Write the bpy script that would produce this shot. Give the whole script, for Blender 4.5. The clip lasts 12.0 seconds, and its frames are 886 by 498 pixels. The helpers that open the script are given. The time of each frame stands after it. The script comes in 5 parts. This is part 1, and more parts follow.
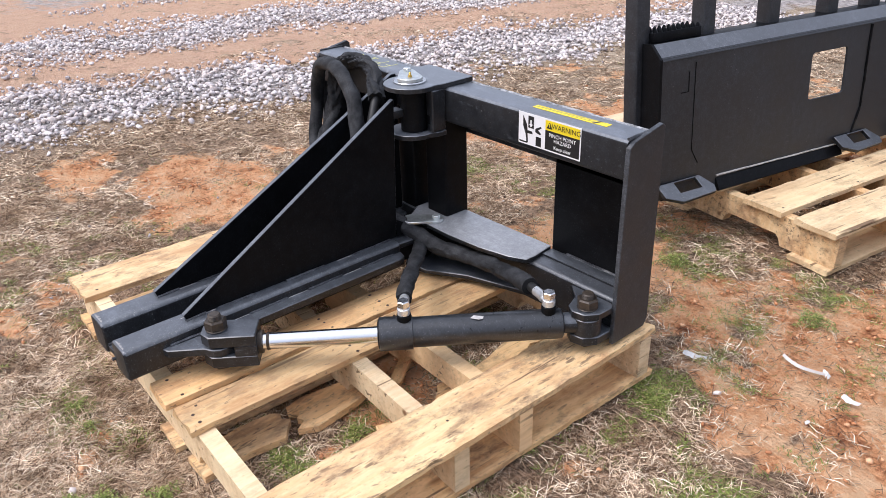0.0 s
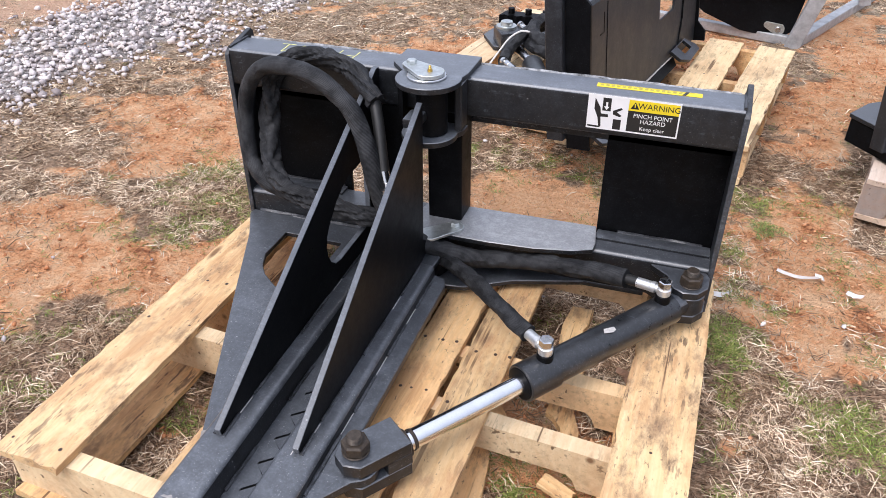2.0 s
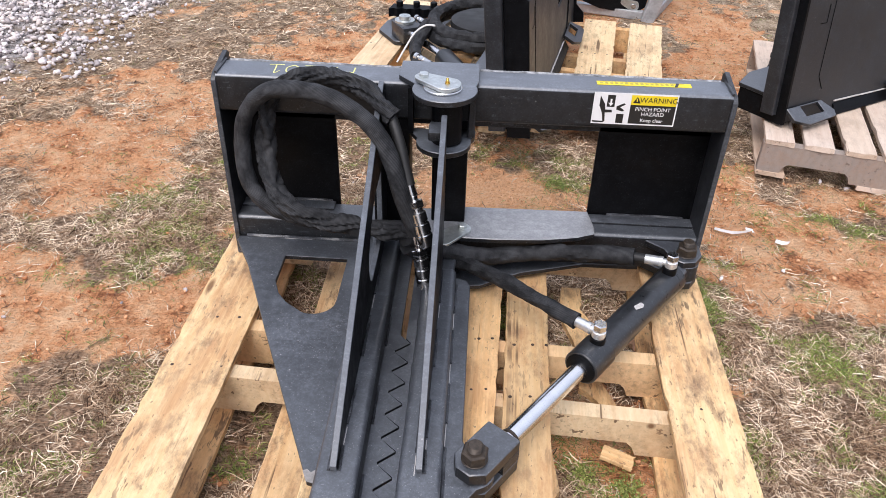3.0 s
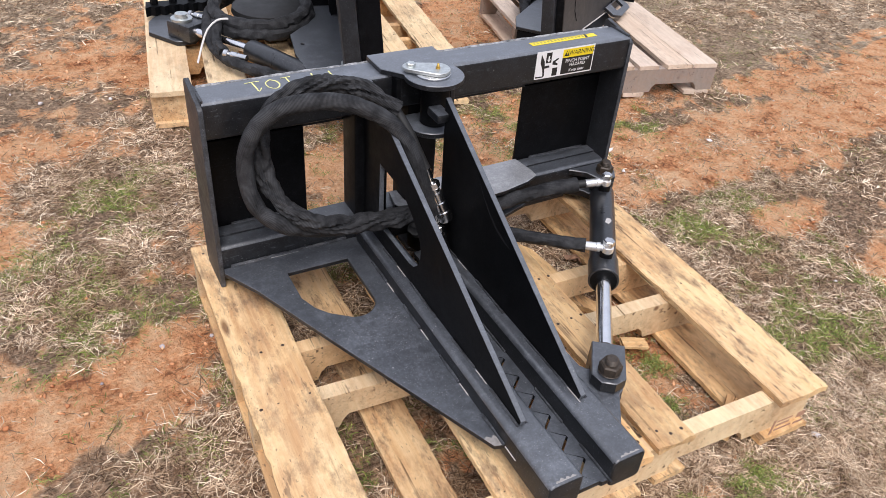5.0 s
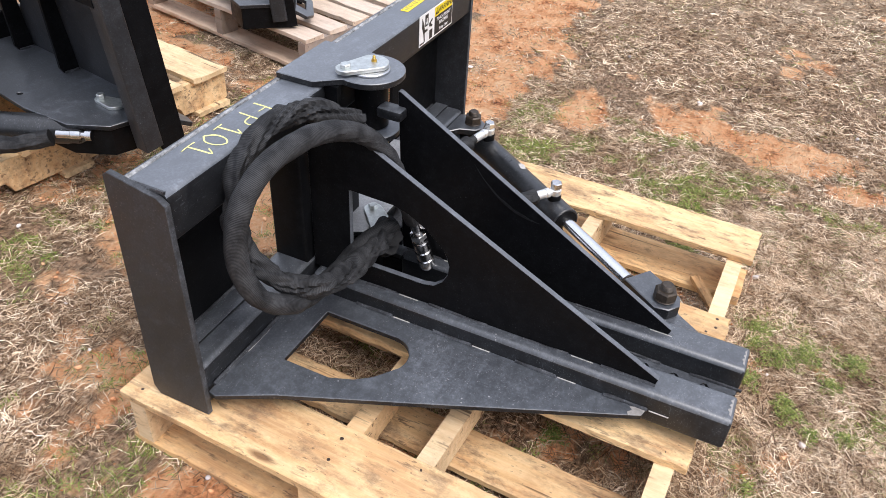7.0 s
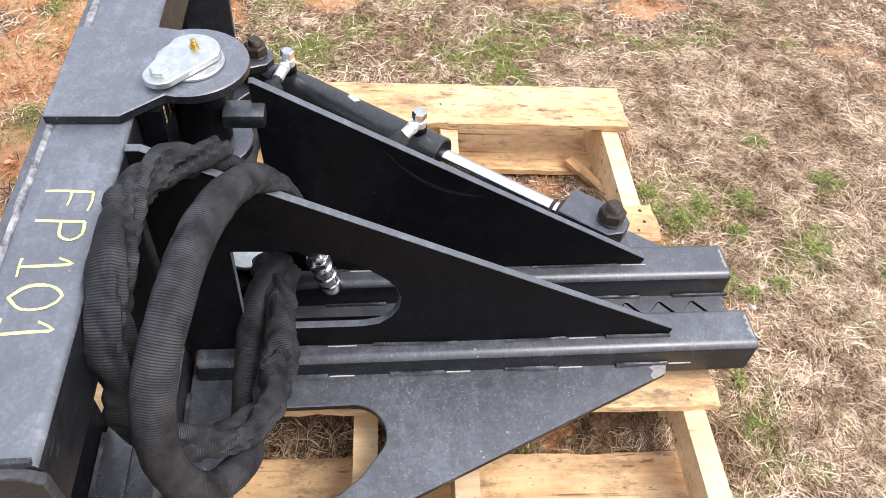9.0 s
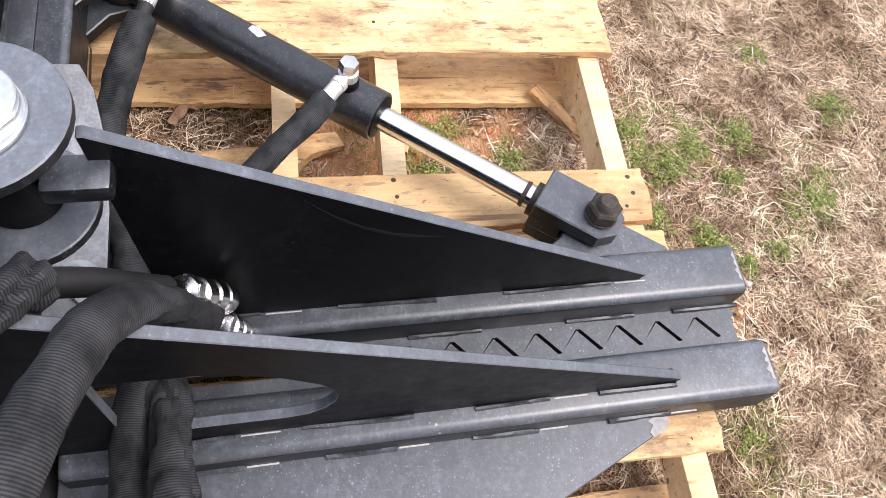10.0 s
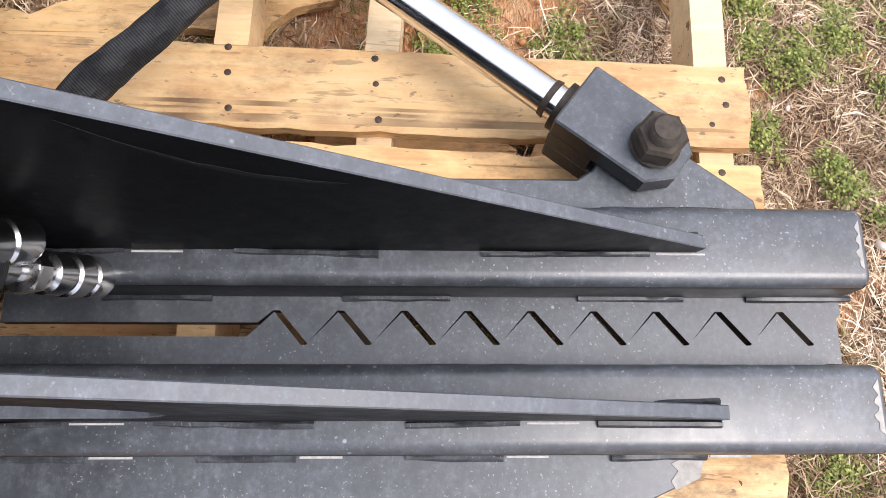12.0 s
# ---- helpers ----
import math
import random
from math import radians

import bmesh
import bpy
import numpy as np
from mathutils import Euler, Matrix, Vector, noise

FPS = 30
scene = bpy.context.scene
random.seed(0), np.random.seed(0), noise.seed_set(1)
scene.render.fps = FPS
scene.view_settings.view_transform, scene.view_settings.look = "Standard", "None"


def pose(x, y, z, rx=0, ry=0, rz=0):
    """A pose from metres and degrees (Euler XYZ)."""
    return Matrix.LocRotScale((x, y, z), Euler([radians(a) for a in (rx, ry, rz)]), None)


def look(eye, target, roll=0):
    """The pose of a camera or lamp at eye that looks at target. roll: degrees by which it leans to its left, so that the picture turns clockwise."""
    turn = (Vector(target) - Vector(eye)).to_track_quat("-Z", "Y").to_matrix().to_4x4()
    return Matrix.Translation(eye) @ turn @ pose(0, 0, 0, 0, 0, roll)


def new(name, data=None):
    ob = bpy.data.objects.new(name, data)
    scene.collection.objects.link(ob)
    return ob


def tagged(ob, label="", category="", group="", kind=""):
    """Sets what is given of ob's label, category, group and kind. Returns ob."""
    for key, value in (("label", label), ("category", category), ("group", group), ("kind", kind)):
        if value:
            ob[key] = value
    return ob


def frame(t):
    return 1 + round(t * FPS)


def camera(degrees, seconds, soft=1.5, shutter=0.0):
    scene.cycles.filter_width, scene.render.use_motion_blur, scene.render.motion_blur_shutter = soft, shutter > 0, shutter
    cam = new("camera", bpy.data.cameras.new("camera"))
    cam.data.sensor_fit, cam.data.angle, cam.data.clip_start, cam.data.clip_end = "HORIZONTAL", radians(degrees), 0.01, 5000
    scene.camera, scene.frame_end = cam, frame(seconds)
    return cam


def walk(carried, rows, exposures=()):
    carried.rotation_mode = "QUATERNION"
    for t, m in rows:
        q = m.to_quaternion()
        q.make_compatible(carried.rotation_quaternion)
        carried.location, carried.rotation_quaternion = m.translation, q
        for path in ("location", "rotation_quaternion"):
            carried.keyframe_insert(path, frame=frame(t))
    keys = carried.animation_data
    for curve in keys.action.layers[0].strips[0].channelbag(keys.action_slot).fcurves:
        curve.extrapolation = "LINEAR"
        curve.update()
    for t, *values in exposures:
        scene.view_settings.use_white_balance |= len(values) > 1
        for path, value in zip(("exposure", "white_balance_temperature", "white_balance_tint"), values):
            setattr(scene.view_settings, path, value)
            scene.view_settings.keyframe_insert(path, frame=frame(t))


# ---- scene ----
cam = camera(60.3, 12.0, soft=0.5)
PATH = [
    (0, (1.489, -1.231, 1.188), (0.143, -0.089, 0.248), -1.3),
    (0.5, (1.257, -1.215, 1.201), (0.030, 0.020, 0.217), -1.2),
    (1, (0.979, -1.339, 1.224), (-0.053, 0.022, 0.184), -1.1),
    (1.5, (0.768, -1.503, 1.250), (-0.021, -0.024, 0.159), -0.5),
    (2, (0.509, -1.477, 1.255), (-0.022, 0.087, 0.127), 0.3),
    (2.5, (0.324, -1.516, 1.290), (0.019, 0.091, 0.140), 1.2),
    (2.7, (0.213, -1.583, 1.307), (0.012, 0.035, 0.149), 1.7),
    (4.3, (-0.516, -1.521, 1.365), (-0.008, -0.002, 0.167), 4.7),
    (4.5, (-0.615, -1.523, 1.373), (-0.008, -0.041, 0.175), 5.1),
    (5, (-0.815, -1.491, 1.376), (0.023, -0.118, 0.188), 5.4),
    (5.5, (-0.953, -1.255, 1.320), (0.104, -0.035, 0.139), 5.8),
    (6, (-1.067, -1.100, 1.306), (0.171, -0.059, 0.129), 5.1),
    (6.5, (-1.217, -0.970, 1.311), (0.145, -0.113, 0.123), 4.0),
    (6.7, (-1.227, -0.893, 1.302), (0.176, -0.124, 0.102), 3.7),
    (8.3, (-1.110, -0.242, 1.245), (0.416, -0.336, -0.041), 5.8),
    (8.5, (-1.020, -0.235, 1.215), (0.464, -0.408, -0.115), 5.7),
    (9, (-0.821, -0.253, 1.217), (0.498, -0.477, -0.269), 6.0),
    (9.5, (-0.605, -0.268, 1.160), (0.511, -0.575, -0.471), 9.4),
    (10, (-0.390, -0.273, 1.135), (0.504, -0.672, -0.609), 16.9),
    (10.5, (-0.327, -0.378, 1.115), (0.448, -0.730, -0.695), 20.1),
    (11, (-0.283, -0.505, 1.053), (0.429, -0.688, -0.807), 13.9),
    (11.5, (-0.251, -0.512, 1.009), (0.365, -0.594, -0.892), 8.3),
    (12, (-0.189, -0.488, 0.895), (0.363, -0.558, -1.026), 7.3),
]
walk(cam, [(t, look(eye, target, roll)) for t, eye, target, roll in PATH],
     [(0, 0.81, 6120, 15), (2.5, 0.80, 6200, 15), (4.5, 0.63, 6400, 15), (6.5, 0.80, 6380, 13), (8.5, 1.20, 6430, 13), (9.5, 1.22, 6460, 16), (10.5, 1.12, 6430, 15), (12, 1.10, 6500, 14)])

# ---------------------------------------------------------------- light
world = bpy.data.worlds.new("overcast_sky")
scene.world = world
world.use_nodes = True
wn = world.node_tree
sky = wn.nodes.new("ShaderNodeTexSky")
sky.sky_type, sky.sun_disc = "NISHITA", False
sky.sun_elevation, sky.sun_rotation = radians(52), radians(200)
sky.air_density, sky.dust_density, sky.ozone_density = 1.0, 5.0, 1.0
cloud = wn.nodes.new("ShaderNodeMix")
cloud.data_type = "RGBA"
cloud.inputs[0].default_value = 0.72
# an overcast sky is about three times as bright overhead as at the horizon
up = wn.nodes.new("ShaderNodeSeparateXYZ")
wn.links.new(wn.nodes.new("ShaderNodeTexCoord").outputs["Generated"], up.inputs[0])
shade = wn.nodes.new("ShaderNodeValToRGB")
shade.color_ramp.elements[0].position, shade.color_ramp.elements[0].color = 0.0, (0.38, 0.40, 0.44, 1)
shade.color_ramp.elements[1].position, shade.color_ramp.elements[1].color = 1.0, (1.0, 1.06, 1.19, 1)
wn.links.new(up.outputs[2], shade.inputs[0])
bright = wn.nodes.new("ShaderNodeVectorMath")
bright.operation = "SCALE"
bright.inputs["Scale"].default_value = 7.2
wn.links.new(shade.outputs[0], bright.inputs[0])
wn.links.new(bright.outputs[0], cloud.inputs[7])
wn.links.new(sky.outputs[0], cloud.inputs[6])
wn.links.new(cloud.outputs[2], wn.nodes["Background"].inputs[0])
wn.nodes["Background"].inputs[1].default_value = 0.12
sun_data = bpy.data.lights.new("sun", "SUN")
sun_data.energy, sun_data.angle, sun_data.color = 1.2, radians(30), (1.0, 0.97, 0.93)
sun = new("sun", sun_data)
sun.matrix_world = look((-1.5, -3.5, 6.0), (0, 0, 0))


# ---------------------------------------------------------------- materials
class Mat:
    """A node material with a Principled surface."""

    def __init__(self, name, rough=0.5, metal=0.0, color=(0.5, 0.5, 0.5), spec=0.5):
        self.m = bpy.data.materials.new(name)
        self.m.use_nodes = True
        self.t = self.m.node_tree
        self.b = self.t.nodes["Principled BSDF"]
        self.set("Base Color", (*color, 1)), self.set("Roughness", rough), self.set("Metallic", metal)
        self.set("Specular IOR Level", spec)

    def set(self, key, value):
        self.b.inputs[key].default_value = value

    def node(self, kind, **inputs):
        n = self.t.nodes.new("ShaderNode" + kind)
        for k, v in inputs.items():
            sock = n.inputs[k.replace("_", " ")]
            if isinstance(v, bpy.types.NodeSocket):
                self.t.links.new(v, sock)
            else:
                sock.default_value = v
        return n

    def link(self, a, key):
        self.t.links.new(a, self.b.inputs[key])

    def coords(self, kind="Object", scale=(1, 1, 1), offset=None):
        src = self.node("TexCoord").outputs[kind]
        n = self.node("Mapping", Vector=src, Scale=scale)
        if offset is not None:
            self.t.links.new(offset, n.inputs["Location"])
        return n.outputs[0]

    def noise(self, vec, scale, detail=4.0, rough=0.55):
        return self.node("TexNoise", Vector=vec, Scale=scale, Detail=detail, Roughness=rough).outputs["Fac"]

    def ramp(self, fac, stops):
        n = self.node("ValToRGB", Fac=fac)
        r = n.color_ramp
        while len(r.elements) < len(stops):
            r.elements.new(0.5)
        for e, (p, c) in zip(r.elements, stops):
            e.position = p
            e.color = (*c, 1) if len(c) == 3 else (c[0], c[0], c[0], 1)
        return n.outputs[0]

    def mix(self, fac, a, b, mode="MIX"):
        n = self.t.nodes.new("ShaderNodeMix")
        n.data_type, n.blend_type = "RGBA", mode
        for sock, v in ((n.inputs[0], fac), (n.inputs[6], a), (n.inputs[7], b)):
            if isinstance(v, bpy.types.NodeSocket):
                self.t.links.new(v, sock)
            else:
                sock.default_value = v if not isinstance(v, tuple) else (*v, 1)
        return n.outputs[2]

    def math(self, op, a, b=0.0):
        n = self.t.nodes.new("ShaderNodeMath")
        n.operation = op
        for sock, v in ((n.inputs[0], a), (n.inputs[1], b)):
            if isinstance(v, bpy.types.NodeSocket):
                self.t.links.new(v, sock)
            else:
                sock.default_value = v
        return n.outputs[0]

    def bump(self, height, strength=0.3, distance=0.002):
        n = self.node("Bump", Height=height, Strength=strength, Distance=distance)
        self.link(n.outputs[0], "Normal")


def painted_steel(name, dust, base=(0.005, 0.005, 0.0055), rough=0.42, spec=0.5, wear=0.5, coat=0.0, cloud=1.0, dirt=(0.19, 0.212, 0.245)):
    """Black paint on steel with handling dust, rubbed marks, scratches and small chips. dirt: film colour, its blue
    cast painted in for reflected sky.
    """
    m = Mat(name, rough, spec=spec)
    m.set("Coat Weight", coat), m.set("Coat Roughness", 0.30)
    v = m.coords()
    broad = m.noise(v, 5.0, 8.0, 0.72)
    mottle = m.noise(v, 48.0, 6.0, 0.74)
    fine = m.noise(v, 210.0, 3.0, 0.65)
    blend = m.math("ADD", m.math("MULTIPLY", broad, 0.28), m.math("ADD", m.math("MULTIPLY", mottle, 0.42), m.math("MULTIPLY", fine, 0.30)))
    film = m.ramp(blend, [(a, (min(1.0, dust * (0.64 + (b - 0.64) * cloud)),)) for a, b in ((0.42, 0.12), (0.48, 0.42), (0.53, 0.85), (0.60, 1.8))])
    # smears left by gloves and straps
    turned = m.node("Mapping", Vector=v, Rotation=(0.2, 0.3, 0.9), Scale=(7, 46, 20)).outputs[0]
    smear = m.ramp(m.noise(turned, 1.0, 5.0, 0.6), [(0.52, (0.0,)), (0.62, (dust * 0.28,))])
    film = m.math("ADD", film, m.math("MULTIPLY", smear, m.ramp(broad, [(0.42, (0.0,)), (0.60, (1.0,))])))
    # fine scratches in two directions
    hairs = m.ramp(m.noise(m.node("Mapping", Vector=v, Rotation=(0.3, 0.1, 0.5), Scale=(9, 420, 90)).outputs[0], 1.0, 1.0, 0.4), [(0.66, (0.0,)), (0.70, (wear * 0.7,))])
    hairs2 = m.ramp(m.noise(m.node("Mapping", Vector=v, Rotation=(0.1, 0.2, -0.8), Scale=(14, 520, 120)).outputs[0], 1.0, 1.0, 0.4), [(0.67, (0.0,)), (0.71, (wear * 0.7,))])
    hairs = m.math("MULTIPLY", m.math("MAXIMUM", hairs, hairs2), m.ramp(mottle, [(0.46, (0.0,)), (0.60, (1.0,))]))
    film = m.math("MAXIMUM", film, hairs)
    specks = m.ramp(m.noise(v, 330.0, 1.0, 0.5), [(0.675, (0.0,)), (0.73, (wear * 0.7,))])
    specks = m.math("MULTIPLY", specks, m.ramp(m.noise(v, 13.0, 3.0), [(0.40, (0.15,)), (0.60, (1.0,))]))
    chips = m.ramp(m.node("TexVoronoi", Vector=v, Scale=70.0).outputs["Distance"], [(0.08, (wear,)), (0.15, (0.0,))])
    chips = m.math("MULTIPLY", chips, m.ramp(m.noise(v, 11.0), [(0.58, (0.0,)), (0.66, (1.0,))]))
    col = m.mix(film, base, dirt)
    col = m.mix(m.math("MAXIMUM", chips, specks), col, (0.46, 0.46, 0.46))
    m.link(col, "Base Color")
    m.link(m.ramp(m.math("ADD", m.math("MULTIPLY", broad, 0.6), m.math("MULTIPLY", mottle, 0.4)), [(0.34, (rough - 0.10,)), (0.66, (rough + 0.22,))]), "Roughness")
    m.bump(m.math("ADD", m.math("MULTIPLY", fine, 0.35), m.math("ADD", m.math("MULTIPLY", mottle, 0.5), broad)), 0.14, 0.0012)
    return m.m


def wood(name, tones, stain=0.5, grey=0.0):
    """Sawn softwood: grain along the board's own y, knots, stains, scuffs and checks."""
    m = Mat(name, 0.74, spec=0.28)
    rnd = m.node("ObjectInfo").outputs["Random"]
    shift = m.node("CombineXYZ", X=m.math("MULTIPLY", rnd, 37.0), Y=m.math("MULTIPLY", rnd, 91.0), Z=m.math("MULTIPLY", rnd, 53.0)).outputs[0]
    v = m.coords(scale=(1, 1, 1), offset=shift)

    def stretched(sx, sy, detail, rough=0.6):
        return m.noise(m.node("Mapping", Vector=v, Scale=(sx, sy, sx)).outputs[0], 1.0, detail, rough)

    warp = stretched(8.0, 1.9, 2.0)
    rings = m.node("TexWave", Vector=m.node("Mapping", Vector=v, Scale=(26, 1.6, 26)).outputs[0], Scale=0.45, Distortion=14.0, Detail=4.0, Detail_Scale=0.9).outputs["Fac"]
    fibre = stretched(240.0, 7.0, 4.0, 0.7)
    g = m.math("ADD", m.math("MULTIPLY", rings, 0.14), m.math("ADD", m.math("MULTIPLY", fibre, 0.50), m.math("MULTIPLY", warp, 0.52)))
    col = m.ramp(g, [(0.28, tones[2]), (0.5, tones[1]), (0.76, tones[0])])
    tint = m.ramp(rnd, [(0.0, (0.82, 0.77, 0.70)), (0.35, (1.0, 1.0, 1.02)), (0.7, (1.02, 0.99, 0.92)), (1.0, (1.08, 0.95, 0.82))])
    col = m.mix(1.0, col, tint, "MULTIPLY")
    # orange-brown saw and resin patches
    burn = m.ramp(stretched(9.0, 4.0, 7.0, 0.72), [(0.455, (0.0,)), (0.57, (min(1.0, stain * 1.1),))])
    streak = m.ramp(stretched(70.0, 3.0, 4.0, 0.7), [(0.38, (0.35,)), (0.60, (1.0,))])
    col = m.mix(m.math("MULTIPLY", burn, streak), col, (0.42, 0.195, 0.080))
    # grey-brown dirt rubbed into the surface
    dirt = m.ramp(stretched(17.0, 8.0, 8.0, 0.75), [(0.50, (0.0,)), (0.56, (stain * 0.6,)), (0.64, (min(1.0, stain * 1.5),))])
    used = m.ramp(m.math("FRACT", m.math("MULTIPLY", rnd, 7.3)), [(0.0, (0.45,)), (0.45, (0.8,)), (1.0, (1.0,))])
    col = m.mix(m.math("MULTIPLY", dirt, used), col, (0.19, 0.120, 0.075))
    wash = m.ramp(stretched(4.0, 1.6, 6.0, 0.7), [(0.45, (0.0,)), (0.62, (stain * 0.9,))])
    col = m.mix(m.math("MULTIPLY", wash, m.ramp(stretched(120.0, 40.0, 3.0), [(0.35, (0.3,)), (0.6, (1.0,))])), col, (0.50, 0.315, 0.165))
    knot = m.ramp(m.node("TexVoronoi", Vector=m.node("Mapping", Vector=v, Scale=(9, 2.6, 9)).outputs[0], Scale=1.0).outputs["Distance"], [(0.04, (0.85,)), (0.10, (0.0,))])
    col = m.mix(knot, col, (0.15, 0.062, 0.024))
    # drying checks and splits along the grain
    line = m.ramp(stretched(62.0, 1.1, 2.0), [(0.64, (0.0,)), (0.67, (0.85,))])
    line = m.math("MULTIPLY", line, m.ramp(stretched(9.0, 5.0, 2.0), [(0.45, (0.0,)), (0.58, (1.0,))]))
    col = m.mix(line, col, (0.13, 0.075, 0.042))
    # short dark scuffs along the grain, in drifts
    dash = m.ramp(stretched(95.0, 17.0, 3.0, 0.65), [(0.57, (0.0,)), (0.62, (0.9,))])
    dash = m.math("MULTIPLY", dash, m.ramp(stretched(7.0, 3.0, 4.0, 0.7), [(0.47, (0.0,)), (0.58, (1.0,))]))
    col = m.mix(m.math("MULTIPLY", m.math("MULTIPLY", dash, used), min(1.0, stain * 1.6)), col, (0.135, 0.085, 0.055))
    # small dark flecks
    fleck = m.ramp(stretched(140.0, 60.0, 2.0), [(0.66, (0.0,)), (0.71, (stain,))])
    col = m.mix(fleck, col, (0.10, 0.07, 0.05))
    if grey:
        col = m.mix(grey, col, tuple(0.5 * (c + 0.30) for c in tones[1]))
    m.link(col, "Base Color")
    m.bump(m.math("SUBTRACT", m.math("ADD", fibre, m.math("MULTIPLY", rings, 0.4)), m.math("MULTIPLY", line, 1.5)), 0.5, 0.0015)
    return m.m


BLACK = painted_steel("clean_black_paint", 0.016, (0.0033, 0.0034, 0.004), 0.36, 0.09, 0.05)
GLOSS = painted_steel("glossy_black_paint", 0.07, (0.008, 0.0085, 0.0098), 0.30, 0.60, 0.4, 0.3)
SATIN = painted_steel("satin_black_paint", 0.08, (0.013, 0.0137, 0.0158), 0.40, 0.45, 0.2)
RUB = painted_steel("rubbed_black_paint", 0.06, (0.0085, 0.0085, 0.009), 0.40, 0.18, 0.10)
# dust and the sky light caught by the fin edges, both in the colour
EDGE = painted_steel("dusty_skylit_cut_edge", 0.66, (0.02, 0.021, 0.023), 0.42, 0.8, 0.35, 0.0, 0.32)
PALE_EDGE = painted_steel("pale_plate_edge", 0.22, (0.012, 0.0125, 0.014), 0.42, 0.6, 0.3)
# dust plus the sheen of the sky, painted into upper faces
DUSTY_SKYLIT = painted_steel("dusty_skylit_black_paint", 0.42, (0.0090, 0.0097, 0.0112), 0.37, 0.95, 0.60, 0.35, 0.48)
EVEN_SKYLIT = painted_steel("even_dusty_skylit_paint", 0.82, (0.0095, 0.0105, 0.0128), 0.37, 0.95, 0.25, 0.35, 0.30)
# dusty lower plate, its film lightened to paint in the sky's glare
GLARE_DUSTY = painted_steel("dusty_glare_black_paint", 1.0, (0.060, 0.061, 0.064), 0.40, 0.95, 0.4, 0.5, 0.4, (0.36, 0.37, 0.385))
# darker copy of the same paint for faces turned from the sky
SIDE_DARK = painted_steel("side_dark_black_paint", 0.06, (0.0055, 0.006, 0.0073), 0.36, 0.45, 0.35)
WELD = painted_steel("weld_bead", 0.18, (0.022, 0.022, 0.024), 0.30)
PINE = wood("pine", ((0.86, 0.650, 0.38), (0.80, 0.555, 0.290), (0.68, 0.425, 0.195)), 0.60)
PALE = wood("pale_pine", ((0.86, 0.70, 0.46), (0.80, 0.62, 0.385), (0.69, 0.50, 0.29)), 0.30)
OLD = wood("weathered_pine", ((0.80, 0.67, 0.55), (0.70, 0.565, 0.45), (0.54, 0.42, 0.32)), 0.25, 0.30)
DULL = wood("grey_weathered_pine", ((0.40, 0.345, 0.305), (0.33, 0.28, 0.245), (0.24, 0.20, 0.175)), 0.30, 0.35)


def plain(name, color, rough=0.5, metal=0.0, vary=0.25, scale=60.0, bump=0.15):
    m = Mat(name, rough, metal, color)
    v = m.coords()
    n = m.noise(v, scale, 5.0, 0.65)
    dark = tuple(c * (1 - vary) for c in color)
    light = tuple(min(1.0, c * (1 + vary)) for c in color)
    m.link(m.ramp(n, [(0.3, dark), (0.7, light)]), "Base Color")
    m.link(m.ramp(m.noise(v, scale * 0.3), [(0.3, (max(0.03, rough - 0.1),)), (0.75, (rough + 0.1,))]), "Roughness")
    if bump:
        m.bump(n, bump, 0.0008)
    return m.m


PRINT = plain("faint_print", (0.42, 0.35, 0.05), 0.45, 0.0, 0.2, 200.0, 0.0)
CHROME = plain("chrome_rod", (0.82, 0.82, 0.83), 0.19, 1.0, 0.04, 40.0, 0.0)
SEAM = plain("chalky_weld", (0.24, 0.245, 0.25), 0.6, 0.0, 0.9, 75.0, 0.4)
STAMP = plain("faded_ink", (0.44, 0.25, 0.16), 0.8, 0.0, 0.35, 250.0, 0.0)
CRIMP = plain("bright_zinc", (0.78, 0.79, 0.79), 0.36, 0.75, 0.12, 120.0, 0.1)
ZINC = plain("zinc_plate", (0.60, 0.63, 0.62), 0.38, 0.85, 0.18, 90.0, 0.2)
STEEL = plain("bright_steel", (0.66, 0.66, 0.66), 0.22, 1.0, 0.15, 50.0, 0.05)
RUSTY = plain("browned_steel", (0.050, 0.038, 0.028), 0.5, 0.25, 0.5, 120.0, 0.3)
BRASS = plain("yellow_brass", (0.55, 0.36, 0.09), 0.35, 0.9, 0.2, 90.0, 0.1)
RUBBER = plain("black_rubber", (0.014, 0.014, 0.014), 0.55, 0.0, 0.3, 60.0, 0.1)
BARE = plain("bare_primer", (0.48, 0.46, 0.44), 0.6, 0.0, 0.25, 150.0, 0.2)
SCUFF = plain("rubbed_bare_steel", (0.34, 0.32, 0.30), 0.5, 0.2, 0.3, 60.0, 0.2)
WHITE = plain("white_vinyl", (0.80, 0.80, 0.80), 0.4, 0.0, 0.04, 30.0, 0.0)
YELLOW = plain("yellow_vinyl", (0.80, 0.62, 0.02), 0.4, 0.0, 0.06, 30.0, 0.0)
INK = plain("black_vinyl", (0.015, 0.015, 0.015), 0.4, 0.0, 0.1, 30.0, 0.0)
CRAYON = plain("yellow_crayon", (0.74, 0.72, 0.30), 0.8, 0.0, 0.25, 400.0, 0.3)
NAIL = plain("nail_steel", (0.085, 0.055, 0.040), 0.5, 0.5, 0.4, 300.0, 0.2)
RED = plain("red_paint", (0.42, 0.03, 0.02), 0.4, 0.0, 0.3, 20.0, 0.1)
GALV = plain("grey_galvanised_steel", (0.42, 0.43, 0.44), 0.5, 0.3, 0.3, 25.0, 0.2)
PAPER = plain("torn_white_paper", (0.75, 0.74, 0.72), 0.85, 0.0, 0.08, 40.0, 0.2)
LEAFM = plain("dead_leaf", (0.42, 0.25, 0.16), 0.7, 0.0, 0.35, 60.0, 0.3)
